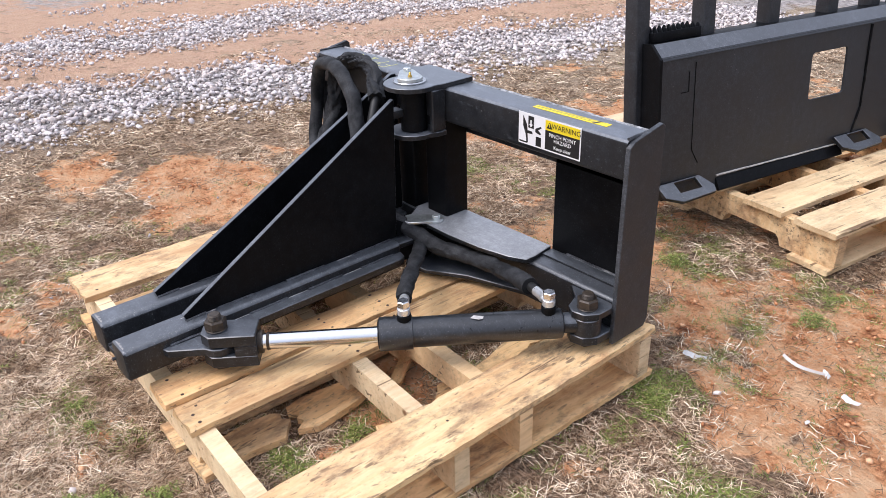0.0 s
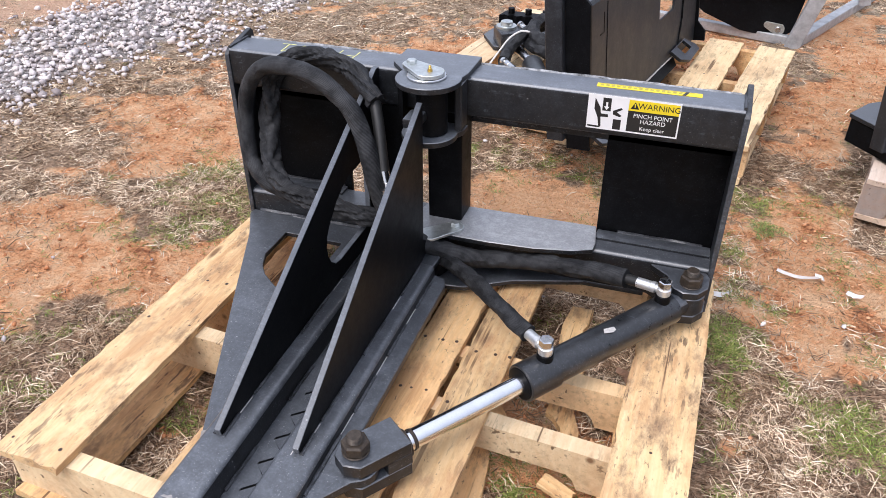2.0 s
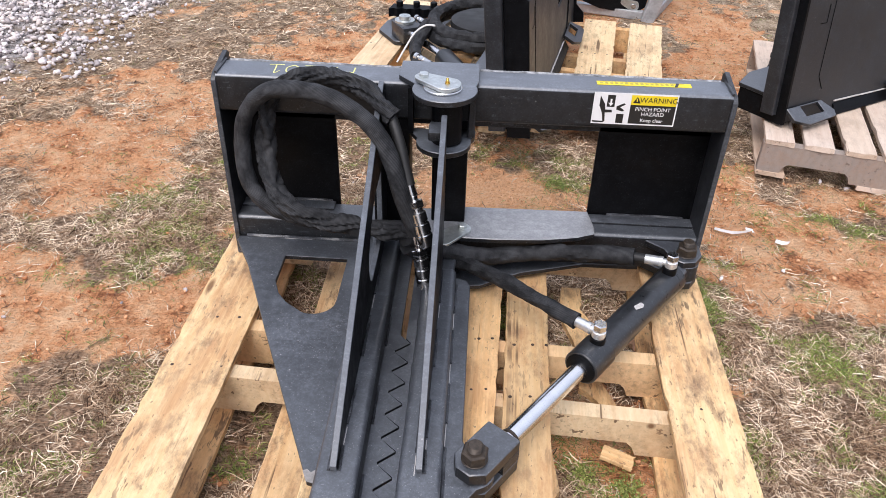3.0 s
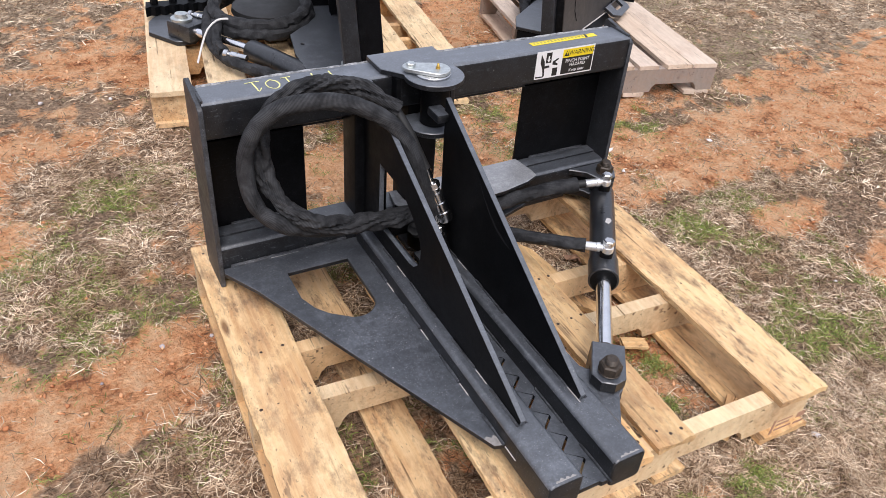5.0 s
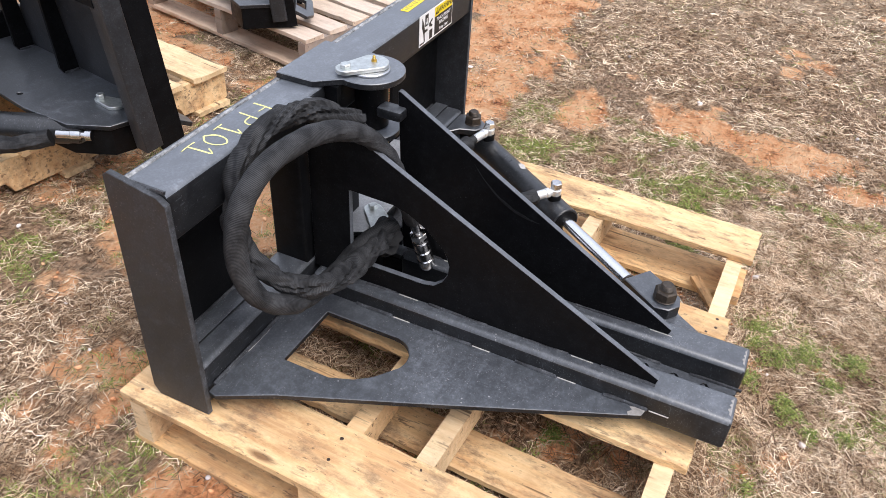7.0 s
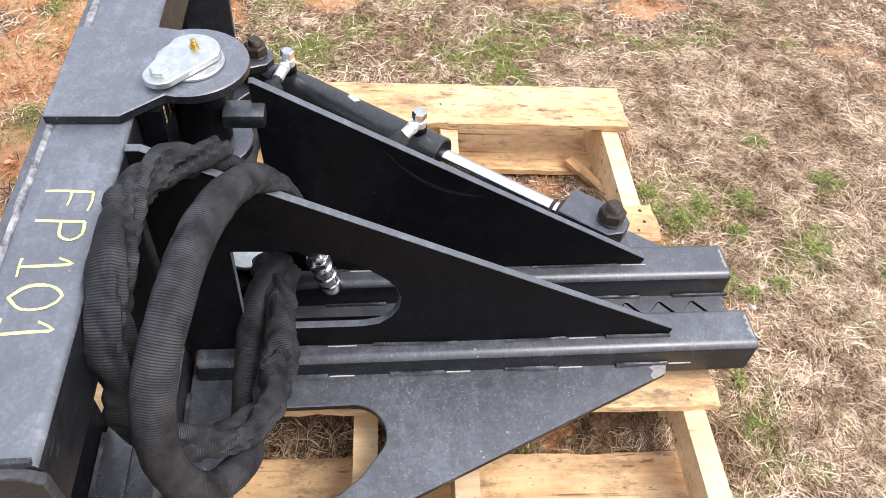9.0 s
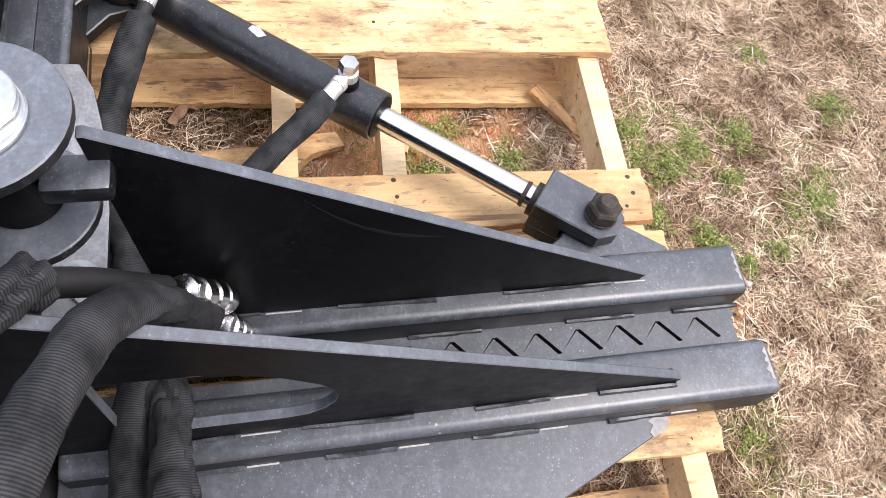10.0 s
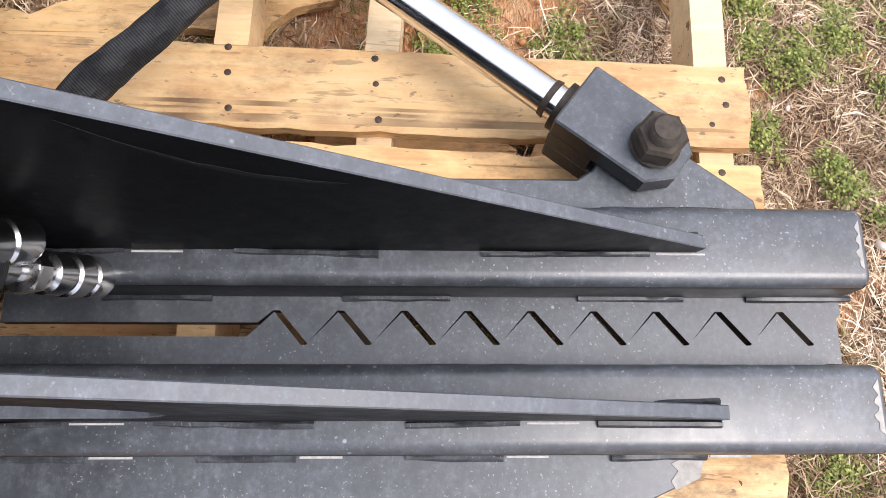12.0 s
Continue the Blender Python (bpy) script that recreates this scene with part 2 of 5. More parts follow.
TIE = plain("white_cord", (0.72, 0.71, 0.68), 0.6, 0.0, 0.08, 60.0, 0.1)


def sleeve_material():
    """Woven nylon: fine ribs round the hose, soft creases."""
    m = Mat("ribbed_nylon_sleeve", 0.62, 0.0, (0.010, 0.010, 0.011), 0.15)
    uv = m.node("TexCoord").outputs["UV"]
    rib = m.node("TexWave", Vector=uv, Scale=125.0, Distortion=1.2, Detail=2.0)
    rib.bands_direction = "X"
    ribs = rib.outputs["Fac"]
    v = m.coords()
    soft = m.noise(v, 20.0, 5.0, 0.65)
    fold = m.noise(m.node("Mapping", Vector=uv, Scale=(38, 5, 1)).outputs[0], 1.0, 4.0, 0.6)
    col = m.ramp(m.math("ADD", m.math("MULTIPLY", soft, 0.6), m.math("MULTIPLY", fold, 0.4)), [(0.40, (0.0150, 0.0154, 0.0166)), (0.60, (0.0430, 0.0440, 0.0465))])
    # rib highlights and groove shade go into the colour besides the bump
    col = m.mix(1.0, col, m.ramp(ribs, [(0.15, (0.58, 0.58, 0.58)), (0.75, (1.42, 1.42, 1.42))]), "MULTIPLY")
    m.link(col, "Base Color")
    h = m.math("ADD", m.math("MULTIPLY", ribs, 0.05), m.math("ADD", m.math("MULTIPLY", soft, 0.16), m.math("MULTIPLY", fold, 0.30)))
    m.bump(h, 0.75, 0.0030)
    return m.m


SLEEVE = sleeve_material()


def island(name, stops, rough, scale=0.0, patch=None):
    m = Mat(name, rough, spec=0.3)
    col = m.ramp(m.node("NewGeometry").outputs["Random Per Island"], stops)
    if scale:
        n = m.noise(m.coords(), scale, 4.0, 0.6)
        col = m.mix(1.0, col, m.ramp(n, [(0.3, (0.72, 0.72, 0.72)), (0.7, (1.1, 1.1, 1.1))]), "MULTIPLY")
        m.bump(n, 0.4, 0.003)
    if patch:
        n = m.noise(m.coords(), 3.2, 4.0, 0.6)
        col = m.mix(1.0, col, m.ramp(n, [(0.36, patch[0]), (0.50, patch[1]), (0.64, patch[2])]), "MULTIPLY")
        col = m.mix(1.0, col, m.ramp(m.noise(m.coords(), 13.0, 3.0, 0.6), [(0.36, (0.62, 0.56, 0.50)), (0.50, (1.0, 0.99, 0.97)), (0.64, (1.18, 1.17, 1.15))]), "MULTIPLY")
    m.link(col, "Base Color")
    return m.m


STRAW = island("dry_straw", [(0.0, (0.070, 0.040, 0.025)), (0.25, (0.22, 0.140, 0.085)), (0.48, (0.49, 0.355, 0.240)), (0.78, (0.74, 0.600, 0.440)), (1.0, (0.92, 0.82, 0.67))], 0.72, 0.0, ((0.72, 0.64, 0.56), (1.03, 1.00, 0.96), (1.20, 1.19, 1.18)))
ROOT = island("dark_dead_roots", [(0.0, (0.030, 0.016, 0.010)), (0.5, (0.10, 0.055, 0.032)), (0.85, (0.24, 0.150, 0.090)), (1.0, (0.62, 0.48, 0.33))], 0.8)
STONE = island("crushed_stone", [(0.0, (0.26, 0.22, 0.21)), (0.2, (0.52, 0.46, 0.45)), (0.5, (0.72, 0.66, 0.64)), (0.8, (0.80, 0.68, 0.61)), (1.0, (0.92, 0.88, 0.87))], 0.85, 55.0)
GREEN = island("green_weed", [(0.0, (0.070, 0.098, 0.019)), (0.5, (0.180, 0.222, 0.044)), (0.85, (0.31, 0.330, 0.092)), (1.0, (0.46, 0.445, 0.160))], 0.6)
TURF = island("short_green_grass", [(0.0, (0.085, 0.130, 0.024)), (0.5, (0.21, 0.265, 0.052)), (1.0, (0.42, 0.43, 0.125))], 0.65)
CLOD = island("clay_crumbs", [(0.0, (0.46, 0.185, 0.080)), (0.5, (0.74, 0.35, 0.170)), (1.0, (0.90, 0.53, 0.30))], 0.9, 60.0)


def ground_material():
    m = Mat("clay_and_thatch", 0.92, spec=0.2)
    v = m.coords()
    clay_mask = m.node("Attribute")
    clay_mask.attribute_name = "clay"
    stone_mask = m.node("Attribute")
    stone_mask.attribute_name = "gravel"
    big, mid, fine = m.noise(v, 1.3, 5.0, 0.6), m.noise(v, 9.0, 6.0, 0.65), m.noise(v, 75.0, 5.0, 0.7)
    dry_mask = m.node("Attribute")
    dry_mask.attribute_name = "dry"
    clay = m.ramp(m.math("ADD", m.math("MULTIPLY", mid, 0.62), m.math("MULTIPLY", fine, 0.38)),
                  [(0.365, (0.30, 0.110, 0.052)), (0.41, (0.64, 0.265, 0.115)), (0.47, (0.88, 0.430, 0.205)), (0.58, (0.97, 0.610, 0.350))])
    crack = m.node("TexVoronoi", Vector=m.mix(0.10, v, m.node("TexNoise", Vector=v, Scale=14.0, Detail=3.0).outputs["Color"]), Scale=24.0)
    crack.feature = "DISTANCE_TO_EDGE"
    split = m.math("MULTIPLY", m.ramp(crack.outputs["Distance"], [(0.0, (1.0,)), (0.06, (0.0,))]), m.ramp(mid, [(0.40, (0.55,)), (0.50, (0.0,))]))
    clay = m.mix(split, clay, (0.10, 0.042, 0.025))
    clay = m.mix(m.math("MULTIPLY", dry_mask.outputs["Fac"], 0.75), clay, m.ramp(fine, [(0.3, (0.62, 0.40, 0.27)), (0.7, (0.86, 0.63, 0.48))]))
    packed_mask = m.node("Attribute")
    packed_mask.attribute_name = "packed"
    clay = m.mix(packed_mask.outputs["Fac"], clay, m.ramp(fine, [(0.30, (0.80, 0.40, 0.185)), (0.5, (0.95, 0.54, 0.29)), (0.7, (0.99, 0.66, 0.40))]))
    # fibres of dead grass lying every way
    warp = m.mix(0.035, v, m.node("TexNoise", Vector=v, Scale=9.0, Detail=2.0).outputs["Color"])
    fibre = None
    for turn, long, across in ((0.2, 22, 430), (1.1, 30, 520), (1.9, 24, 380), (2.7, 34, 600)):
        one = m.ramp(m.noise(m.node("Mapping", Vector=warp, Rotation=(0, 0, turn), Scale=(long, across, 1)).outputs[0], 1.0, 2.0, 0.5), [(0.47, (0.0,)), (0.62, (1.0,))])
        fibre = one if fibre is None else m.math("MAXIMUM", fibre, m.math("MULTIPLY", one, 0.9))
    thatch = m.ramp(m.math("ADD", m.math("MULTIPLY", fine, 0.65), m.math("MULTIPLY", mid, 0.35)),
                    [(0.42, (0.045, 0.021, 0.012)), (0.5, (0.20, 0.100, 0.055)), (0.59, (0.50, 0.275, 0.150))])
    thatch = m.mix(m.math("MULTIPLY", fibre, 0.62), thatch, m.ramp(fine, [(0.35, (0.38, 0.26, 0.165)), (0.65, (0.74, 0.57, 0.40))]))
    far_mask = m.node("Attribute")
    far_mask.attribute_name = "distance"
    thatch = m.mix(far_mask.outputs["Fac"], thatch, m.ramp(m.math("ADD", m.math("MULTIPLY", fine, 0.5), m.math("MULTIPLY", mid, 0.5)), [(0.37, (0.090, 0.058, 0.038)), (0.47, (0.42, 0.305, 0.20)), (0.59, (0.74, 0.60, 0.44))]))
    edge = m.math("ADD", clay_mask.outputs["Fac"], m.math("MULTIPLY", m.math("SUBTRACT", mid, 0.5), 1.1))
    col = m.mix(m.ramp(edge, [(0.38, (0.0,)), (0.62, (1.0,))]), thatch, clay)
    grit = m.ramp(m.node("TexVoronoi", Vector=v, Scale=42.0).outputs["Color"], [(0.2, (0.34, 0.31, 0.30)), (0.8, (0.70, 0.65, 0.63))])
    gedge = m.math("ADD", stone_mask.outputs["Fac"], m.math("MULTIPLY", m.math("SUBTRACT", mid, 0.5), 0.9))
    gfac = m.ramp(gedge, [(0.45, (0.0,)), (0.70, (0.85,))])
    col = m.mix(gfac, col, grit)
    m.link(col, "Base Color")
    crumb = m.noise(v, 28.0, 5.0, 0.7)
    m.bump(m.math("ADD", m.math("ADD", m.math("MULTIPLY", mid, 1.0), m.math("MULTIPLY", crumb, 0.9)), m.math("ADD", m.math("MULTIPLY", fine, 0.5), m.math("MULTIPLY", fibre, 0.12))), 1.0, 0.034)
    return m.m


GROUND = ground_material()


# ---------------------------------------------------------------- mesh helpers
def finish(name, bm, material, smooth=True, angle=32):
    me = bpy.data.meshes.new(name)
    bmesh.ops.recalc_face_normals(bm, faces=bm.faces[:])
    bm.to_mesh(me)
    bm.free()
    me.materials.append(material)
    if smooth:
        me.polygons.foreach_set("use_smooth", [True] * len(me.polygons))
        me.set_sharp_from_angle(angle=radians(angle))
    return me


def part(name, bm, material, parent, label="", smooth=True, at=None, edge=None):
    """edge: (axis, material) gives the cut edges of a plate across that axis a paler colour.
    Upper faces carry dust and painted-in sky light; sides get a darker copy of the paint."""
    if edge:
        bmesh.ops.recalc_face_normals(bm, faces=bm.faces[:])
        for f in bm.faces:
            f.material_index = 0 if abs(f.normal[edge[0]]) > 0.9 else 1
    if material in (DUSTY_SKYLIT, GLARE_DUSTY, EVEN_SKYLIT):
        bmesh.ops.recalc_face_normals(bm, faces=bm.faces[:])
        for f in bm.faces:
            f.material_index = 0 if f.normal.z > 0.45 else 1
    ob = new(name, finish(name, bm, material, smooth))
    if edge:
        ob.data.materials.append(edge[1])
    elif material in (DUSTY_SKYLIT, GLARE_DUSTY, EVEN_SKYLIT):
        ob.data.materials.append(SIDE_DARK)
    ob.parent = parent
    if at is not None:
        ob.matrix_basis = at
    if label:
        tagged(ob, label)
    return ob


def thing(name, label, category, at=None, group="", kind=""):
    ob = new(name)
    ob.empty_display_size = 0.05
    if at is not None:
        ob.matrix_basis = at
    return tagged(ob, label, category, group, kind)


def box(x0, x1, y0, y1, z0, z1, bevel=0.0, seg=2, bm=None):
    bm = bm or bmesh.new()
    r = bmesh.ops.create_cube(bm, size=1.0)
    for v in r["verts"]:
        v.co = Vector(((x0 + x1) / 2 + v.co.x * (x1 - x0), (y0 + y1) / 2 + v.co.y * (y1 - y0), (z0 + z1) / 2 + v.co.z * (z1 - z0)))
    if bevel:
        es = list({e for v in r["verts"] for e in v.link_edges})
        bmesh.ops.bevel(bm, geom=es, offset=bevel, segments=seg, profile=0.5, affect="EDGES")
    return bm


def bar(x0, x1, y0, y1, z0, z1, axis, radius, seg=4, wall=0.0, cap=0.0):
    """A rolled tube: rounded along its length, square at its ends; wall: an open end with that thickness."""
    bm = box(x0, x1, y0, y1, z0, z1)
    es = [e for e in bm.edges if abs((e.verts[0].co - e.verts[1].co).normalized()[axis]) > 0.9]
    bmesh.ops.bevel(bm, geom=es, offset=radius, segments=seg, profile=0.5, affect="EDGES")
    if cap:
        rim = [e for f in bm.faces if abs(f.normal[axis]) > 0.9 for e in f.edges]
        bmesh.ops.bevel(bm, geom=list(set(rim)), offset=cap, segments=3, profile=0.5, affect="EDGES")
    if wall:
        ends = [f for f in bm.faces if abs(f.normal[axis]) > 0.9]
        low = min(ends, key=lambda f: f.calc_center_median()[axis])
        r = bmesh.ops.inset_individual(bm, faces=[low], thickness=wall)
        shift = Vector((0, 0, 0))
        shift[axis] = 0.03
        for v in low.verts:
            v.co += shift
    return bm


def slab(outline, plane, a, b, holes=(), bevel=0.0):
    """A plate cut to an outline with holes, in plane xy, yz or xz, from a to b across it."""
    bm = bmesh.new()

    def put(u, v, w):
        return {"xy": (u, v, w), "yz": (w, u, v), "xz": (u, w, v)}[plane]

    sides = []
    for level in (a, b):
        edges, loops = [], []
        for loop in (outline, *holes):
            vs = [bm.verts.new(put(u, v, level)) for u, v in loop]
            loops.append(vs)
            edges += [bm.edges.new((vs[i], vs[(i + 1) % len(vs)])) for i in range(len(vs))]
        bmesh.ops.triangle_fill(bm, use_beauty=True, edges=edges)
        sides.append(loops)
    for la, lb in zip(*sides):
        for i in range(len(la)):
            k = (i + 1) % len(la)
            bm.faces.new((la[i], la[k], lb[k], lb[i]))
    if bevel:
        bmesh.ops.recalc_face_normals(bm, faces=bm.faces[:])
        es = [e for e in bm.edges if len(e.link_faces) == 2 and e.calc_face_angle(0) > 0.9]
        bmesh.ops.bevel(bm, geom=es, offset=bevel, segments=1, affect="EDGES")
    return bm


def arc(cx, cy, r, a0, a1, n=10):
    return [(cx + r * math.cos(radians(a0 + (a1 - a0) * i / n)), cy + r * math.sin(radians(a0 + (a1 - a0) * i / n))) for i in range(n + 1)]


def lathe(p0, p1, profile, seg=28, bm=None, turn=0.0):
    """A turned piece along p0 to p1; profile: (distance along it, radius)."""
    bm = bm or bmesh.new()
    p0, p1 = Vector(p0), Vector(p1)
    q = (p1 - p0).to_track_quat("Z", "Y")
    rings = []
    for d, r in profile:
        rings.append([bm.verts.new(p0 + q @ Vector((r * math.cos(2 * math.pi * i / seg + turn), r * math.sin(2 * math.pi * i / seg + turn), d))) for i in range(seg)])
    for ra, rb in zip(rings, rings[1:]):
        for i in range(seg):
            k = (i + 1) % seg
            bm.faces.new((ra[i], ra[k], rb[k], rb[i]))
    bm.faces.new(rings[0][::-1])
    bm.faces.new(rings[-1])
    return bm


def rod(p0, p1, r, seg=28, chamfer=0.0015, bm=None, turn=0.0):
    n = (Vector(p1) - Vector(p0)).length
    return lathe(p0, p1, [(0, r - chamfer), (chamfer, r), (n - chamfer, r), (n, r - chamfer)], seg, bm, turn)


def smooth_line(points, step=0.012):
    """A Catmull-Rom line through the points."""
    pts = [Vector(p) for p in points]
    pts = [pts[0] * 2 - pts[1], *pts, pts[-1] * 2 - pts[-2]]
    out = []
    for a, b, c, d in zip(pts, pts[1:], pts[2:], pts[3:]):
        n = max(2, int((c - b).length / step))
        for i in range(n):
            t = i / n
            out.append(0.5 * ((2 * b) + (c - a) * t + (2 * a - 5 * b + 4 * c - d) * t * t + (3 * b - a - 3 * c + d) * t ** 3))
    out.append(pts[-2])
    return out


def sweep(points, radius, seg=14, step=0.012, crease=0.0, seed=0, flat=1.0, bm=None):
    """A hose along a line, with gathers in its sleeve."""
    bm = bm or bmesh.new()
    uv = bm.loops.layers.uv.verify()
    line = smooth_line(points, step)
    rings, run, side = [], [0.0], None
    for i, p in enumerate(line):
        t = (line[min(i + 1, len(line) - 1)] - line[max(i - 1, 0)]).normalized()
        side = (Vector((0.3, 0.2, 1)) if side is None else side)
        side = (side - t * side.dot(t)).normalized()
        up = t.cross(side)
        if i:
            run.append(run[-1] + (p - line[i - 1]).length)
        ring = []
        for k in range(seg):
            a = 2 * math.pi * k / seg
            w = 1.0
            if crease:
                c, d = math.cos(a), math.sin(a)
                w += crease * 0.45 * noise.noise(Vector((run[-1] * 26 + seed * 7, c * 0.9, d * 0.9)))
                # sharp cross folds, slanting round the sleeve
                for f, spread, deep in ((13, 0.45, 1.1), (30, 0.6, 0.40)):
                    fold = abs(noise.noise(Vector((run[-1] * f + seed * 3 + c, c * spread, d * spread + 5))))
                    w -= crease * deep * max(0.0, 1.0 - fold * 4.0)
                if crease > 0.12 and radius > 0.015:
                    # a lengthwise tuck that wanders round the sleeve
                    tuck = 1.2 * math.sin(run[-1] * 7 + seed) + 3.5 * noise.noise(Vector((run[-1] * 9, seed, 0)))
                    w -= crease * 0.45 * max(0.0, math.cos(a - tuck)) ** 10
            ring.append(bm.verts.new(p + (side * math.cos(a) * flat + up * math.sin(a)) * radius * w))
        rings.append(ring)
    for j, (ra, rb) in enumerate(zip(rings, rings[1:])):
        for k in range(seg):
            m = (k + 1) % seg
            f = bm.faces.new((ra[k], ra[m], rb[m], rb[k]))
            for lp, (u, v) in zip(f.loops, ((run[j], k), (run[j], k + 1), (run[j + 1], k + 1), (run[j + 1], k))):
                lp[uv].uv = (u, v / seg)
    bm.faces.new(rings[0][::-1])
    bm.faces.new(rings[-1])
    return bm


def bead(a, b, r=0.0042, seed=0):
    """A weld bead with ripples."""
    a, b = Vector(a), Vector(b)
    return sweep([a, a.lerp(b, 0.33), a.lerp(b, 0.66), b], r, 7, 0.006, 0.28, seed, 1.0)


def hexnut(p0, p1, r, turn=0.0):
    n = (Vector(p1) - Vector(p0)).length
    return lathe(p0, p1, [(0, r * 0.94), (r * 0.06, r), (n - r * 0.14, r), (n, r * 0.86)], 6, None, turn)


def lettering(text, size, material, parent, m, label="", name="lettering"):
    cu = bpy.data.curves.new("writing", "FONT")
    cu.body, cu.size, cu.align_x, cu.align_y = text, size, "CENTER", "CENTER"
    cu.extrude = 0.0002
    tmp = new("writing", cu)
    bpy.context.view_layer.update()
    me = bpy.data.meshes.new_from_object(tmp.evaluated_get(bpy.context.evaluated_depsgraph_get()))
    bpy.data.objects.remove(tmp)
    bpy.data.curves.remove(cu)
    me.materials.clear()
    me.materials.append(material)
    ob = new(name, me)
    ob.parent, ob.matrix_basis = parent, m
    if label:
        tagged(ob, label)
    return ob


def arrays_to_object(name, verts, faces, material, smooth=False):
    """One mesh from numpy arrays: verts (n, 3) and faces (m, k) with the same count of corners."""
    me = bpy.data.meshes.new(name)
    n, m, k = len(verts), len(faces), faces.shape[1]
    me.vertices.add(n)
    me.vertices.foreach_set("co", verts.astype(np.float32).ravel())
    me.loops.add(m * k)
    me.loops.foreach_set("vertex_index", faces.astype(np.int32).ravel())
    me.polygons.add(m)
    me.polygons.foreach_set("loop_start", np.arange(0, m * k, k, dtype=np.int32))
    if smooth:
        me.polygons.foreach_set("use_smooth", np.ones(m, dtype=bool))
    me.update(calc_edges=True)
    me.materials.append(material)
    return new(name, me)


# ---------------------------------------------------------------- ground
rng = np.random.default_rng(7)

# bare clay: centre x, y, radii
CLAY_NEAR = [(-1.26, -0.20, 0.30, 0.19), (-1.76, -0.45, 0.20, 0.15), (-0.72, -0.99, 0.07, 0.03), (0.53, 0.69, 0.08, 0.07), (0.89, 0.70, 0.09, 0.09), (0.90, 0.19, 0.11, 0.11),
             (0.80, 0.23, 0.10, 0.05), (0.74, -0.22, 0.05, 0.06), (0.24, 0.95, 0.10, 0.12), (-1.50, -0.12, 0.16, 0.10), (-1.20, 0.06, 0.14, 0.08), (-1.12, 0.60, 0.20, 0.20),
             (0.10, 0.62, 0.16, 0.14), (0.15, 0.50, 0.20, 0.12), (0.92, 0.86, 0.15, 0.20), (-1.00, -0.14, 0.16, 0.14), (-0.70, -0.10, 0.12, 0.13), (-0.63, -0.04, 0.08, 0.10),
             (0.42, -0.64, 0.05, 0.09), (0.19, -0.33, 0.16, 0.14), (0.42, -0.45, 0.08, 0.30)]
CLAY_FAR = [(-1.40, 0.84, 0.34, 0.18), (-1.00, 1.22, 0.34, 0.20), (-0.66, 1.77, 0.25, 0.27), (0.66, 0.83, 0.14, 0.13), (1.58, 0.86, 0.18, 0.08), (1.30, 0.32, 0.18, 0.10),
            (1.44, 0.19, 0.27, 0.14), (0.59, 0.41, 0.08, 0.08), (-0.46, 1.60, 0.12, 0.36), (1.79, 0.35, 0.26, 0.12), (0.76, 0.63, 0.18, 0.08), (1.31, -0.19, 0.16, 0.09),
            (1.41, -0.83, 0.08, 0.14), (1.25, -1.15, 0.05, 0.08), (2.20, 0.30, 0.50, 0.20), (3.10, 0.50, 0.60, 0.30), (1.20, 2.40, 0.35, 1.00), (0.30, 2.00, 0.70, 0.70),
            (1.00, 1.50, 0.12, 0.60), (0.28, -0.93, 0.03, 0.03), (0.34, -1.09, 0.03, 0.03), (0.47, -1.12, 0.04, 0.04)]


# worn clay round the back of the frame and off to the open side
CLAY_WORN = [(1.35, 0.73, 0.22, 0.14), (0.87, 0.66, 0.17, 0.15), (0.54, 0.61, 0.16, 0.12), (0.25, 0.54, 0.16, 0.12), (1.04, 0.48, 0.13, 0.09), (1.48, -0.58, 0.14, 0.22), (1.47, -0.88, 0.10, 0.16), (0.95, 0.29, 0.12, 0.12),
             (1.00, 0.12, 0.08, 0.10), (2.20, 0.20, 0.16, 0.10), (2.20, 0.65, 0.24, 0.11), (1.63, 0.09, 0.10, 0.06)]


def soft_noise(x, y, scale, seed):
    """Smooth value noise on arrays, 0 to 1."""
    tab = np.random.default_rng(seed).random((256, 256))
    u, v = x * scale + 1000.0, y * scale + 1000.0
    i, j = np.floor(u).astype(int), np.floor(v).astype(int)
    fu, fv = u - i, v - j
    fu, fv = fu * fu * (3 - 2 * fu), fv * fv * (3 - 2 * fv)
    g = lambda a, b: tab[(i + a) % 256, (j + b) % 256]
    return (g(0, 0) * (1 - fu) + g(1, 0) * fu) * (1 - fv) + (g(0, 1) * (1 - fu) + g(1, 1) * fu) * fv


def clay_at(x, y):
    """How bare the clay is, 0 to 1."""
    k = np.zeros_like(x)
    for cx, cy, rx, ry in CLAY_NEAR + CLAY_FAR + CLAY_WORN:
        k = np.maximum(k, 1.42 - np.sqrt(((x - cx) / rx) ** 2 + ((y - cy) / ry) ** 2) * 0.75)
    k = k + (soft_noise(x, y, 7.0, 3) - 0.5) * 0.9 + (soft_noise(x, y, 2.2, 4) - 0.58) * 0.9 + (soft_noise(x, y, 24.0, 6) - 0.5) * 0.8 + (soft_noise(x, y, 60.0, 7) - 0.5) * 0.4
    u = drive_at(x, y)
    k = np.where(u > 2.9, 0.75 + (soft_noise(x, y, 5.0, 5) - 0.5) * 0.6, k)
    return np.clip(k, 0, 1)


def packed_at(x, y):
    """Smooth clay packed hard by feet between the two pallets, 0 to 1."""
    r = np.hypot((x - 0.12) / 0.34, (y - 0.56) / 0.24)
    return np.clip(1.5 - r - soft_noise(x, y, 11.0, 91) * 0.5, 0, 0.8)


def drive_at(x, y):
    """Distance across the gravel drive, whose edge runs past the left of the pallets."""
    return -0.976 * x + 0.219 * y


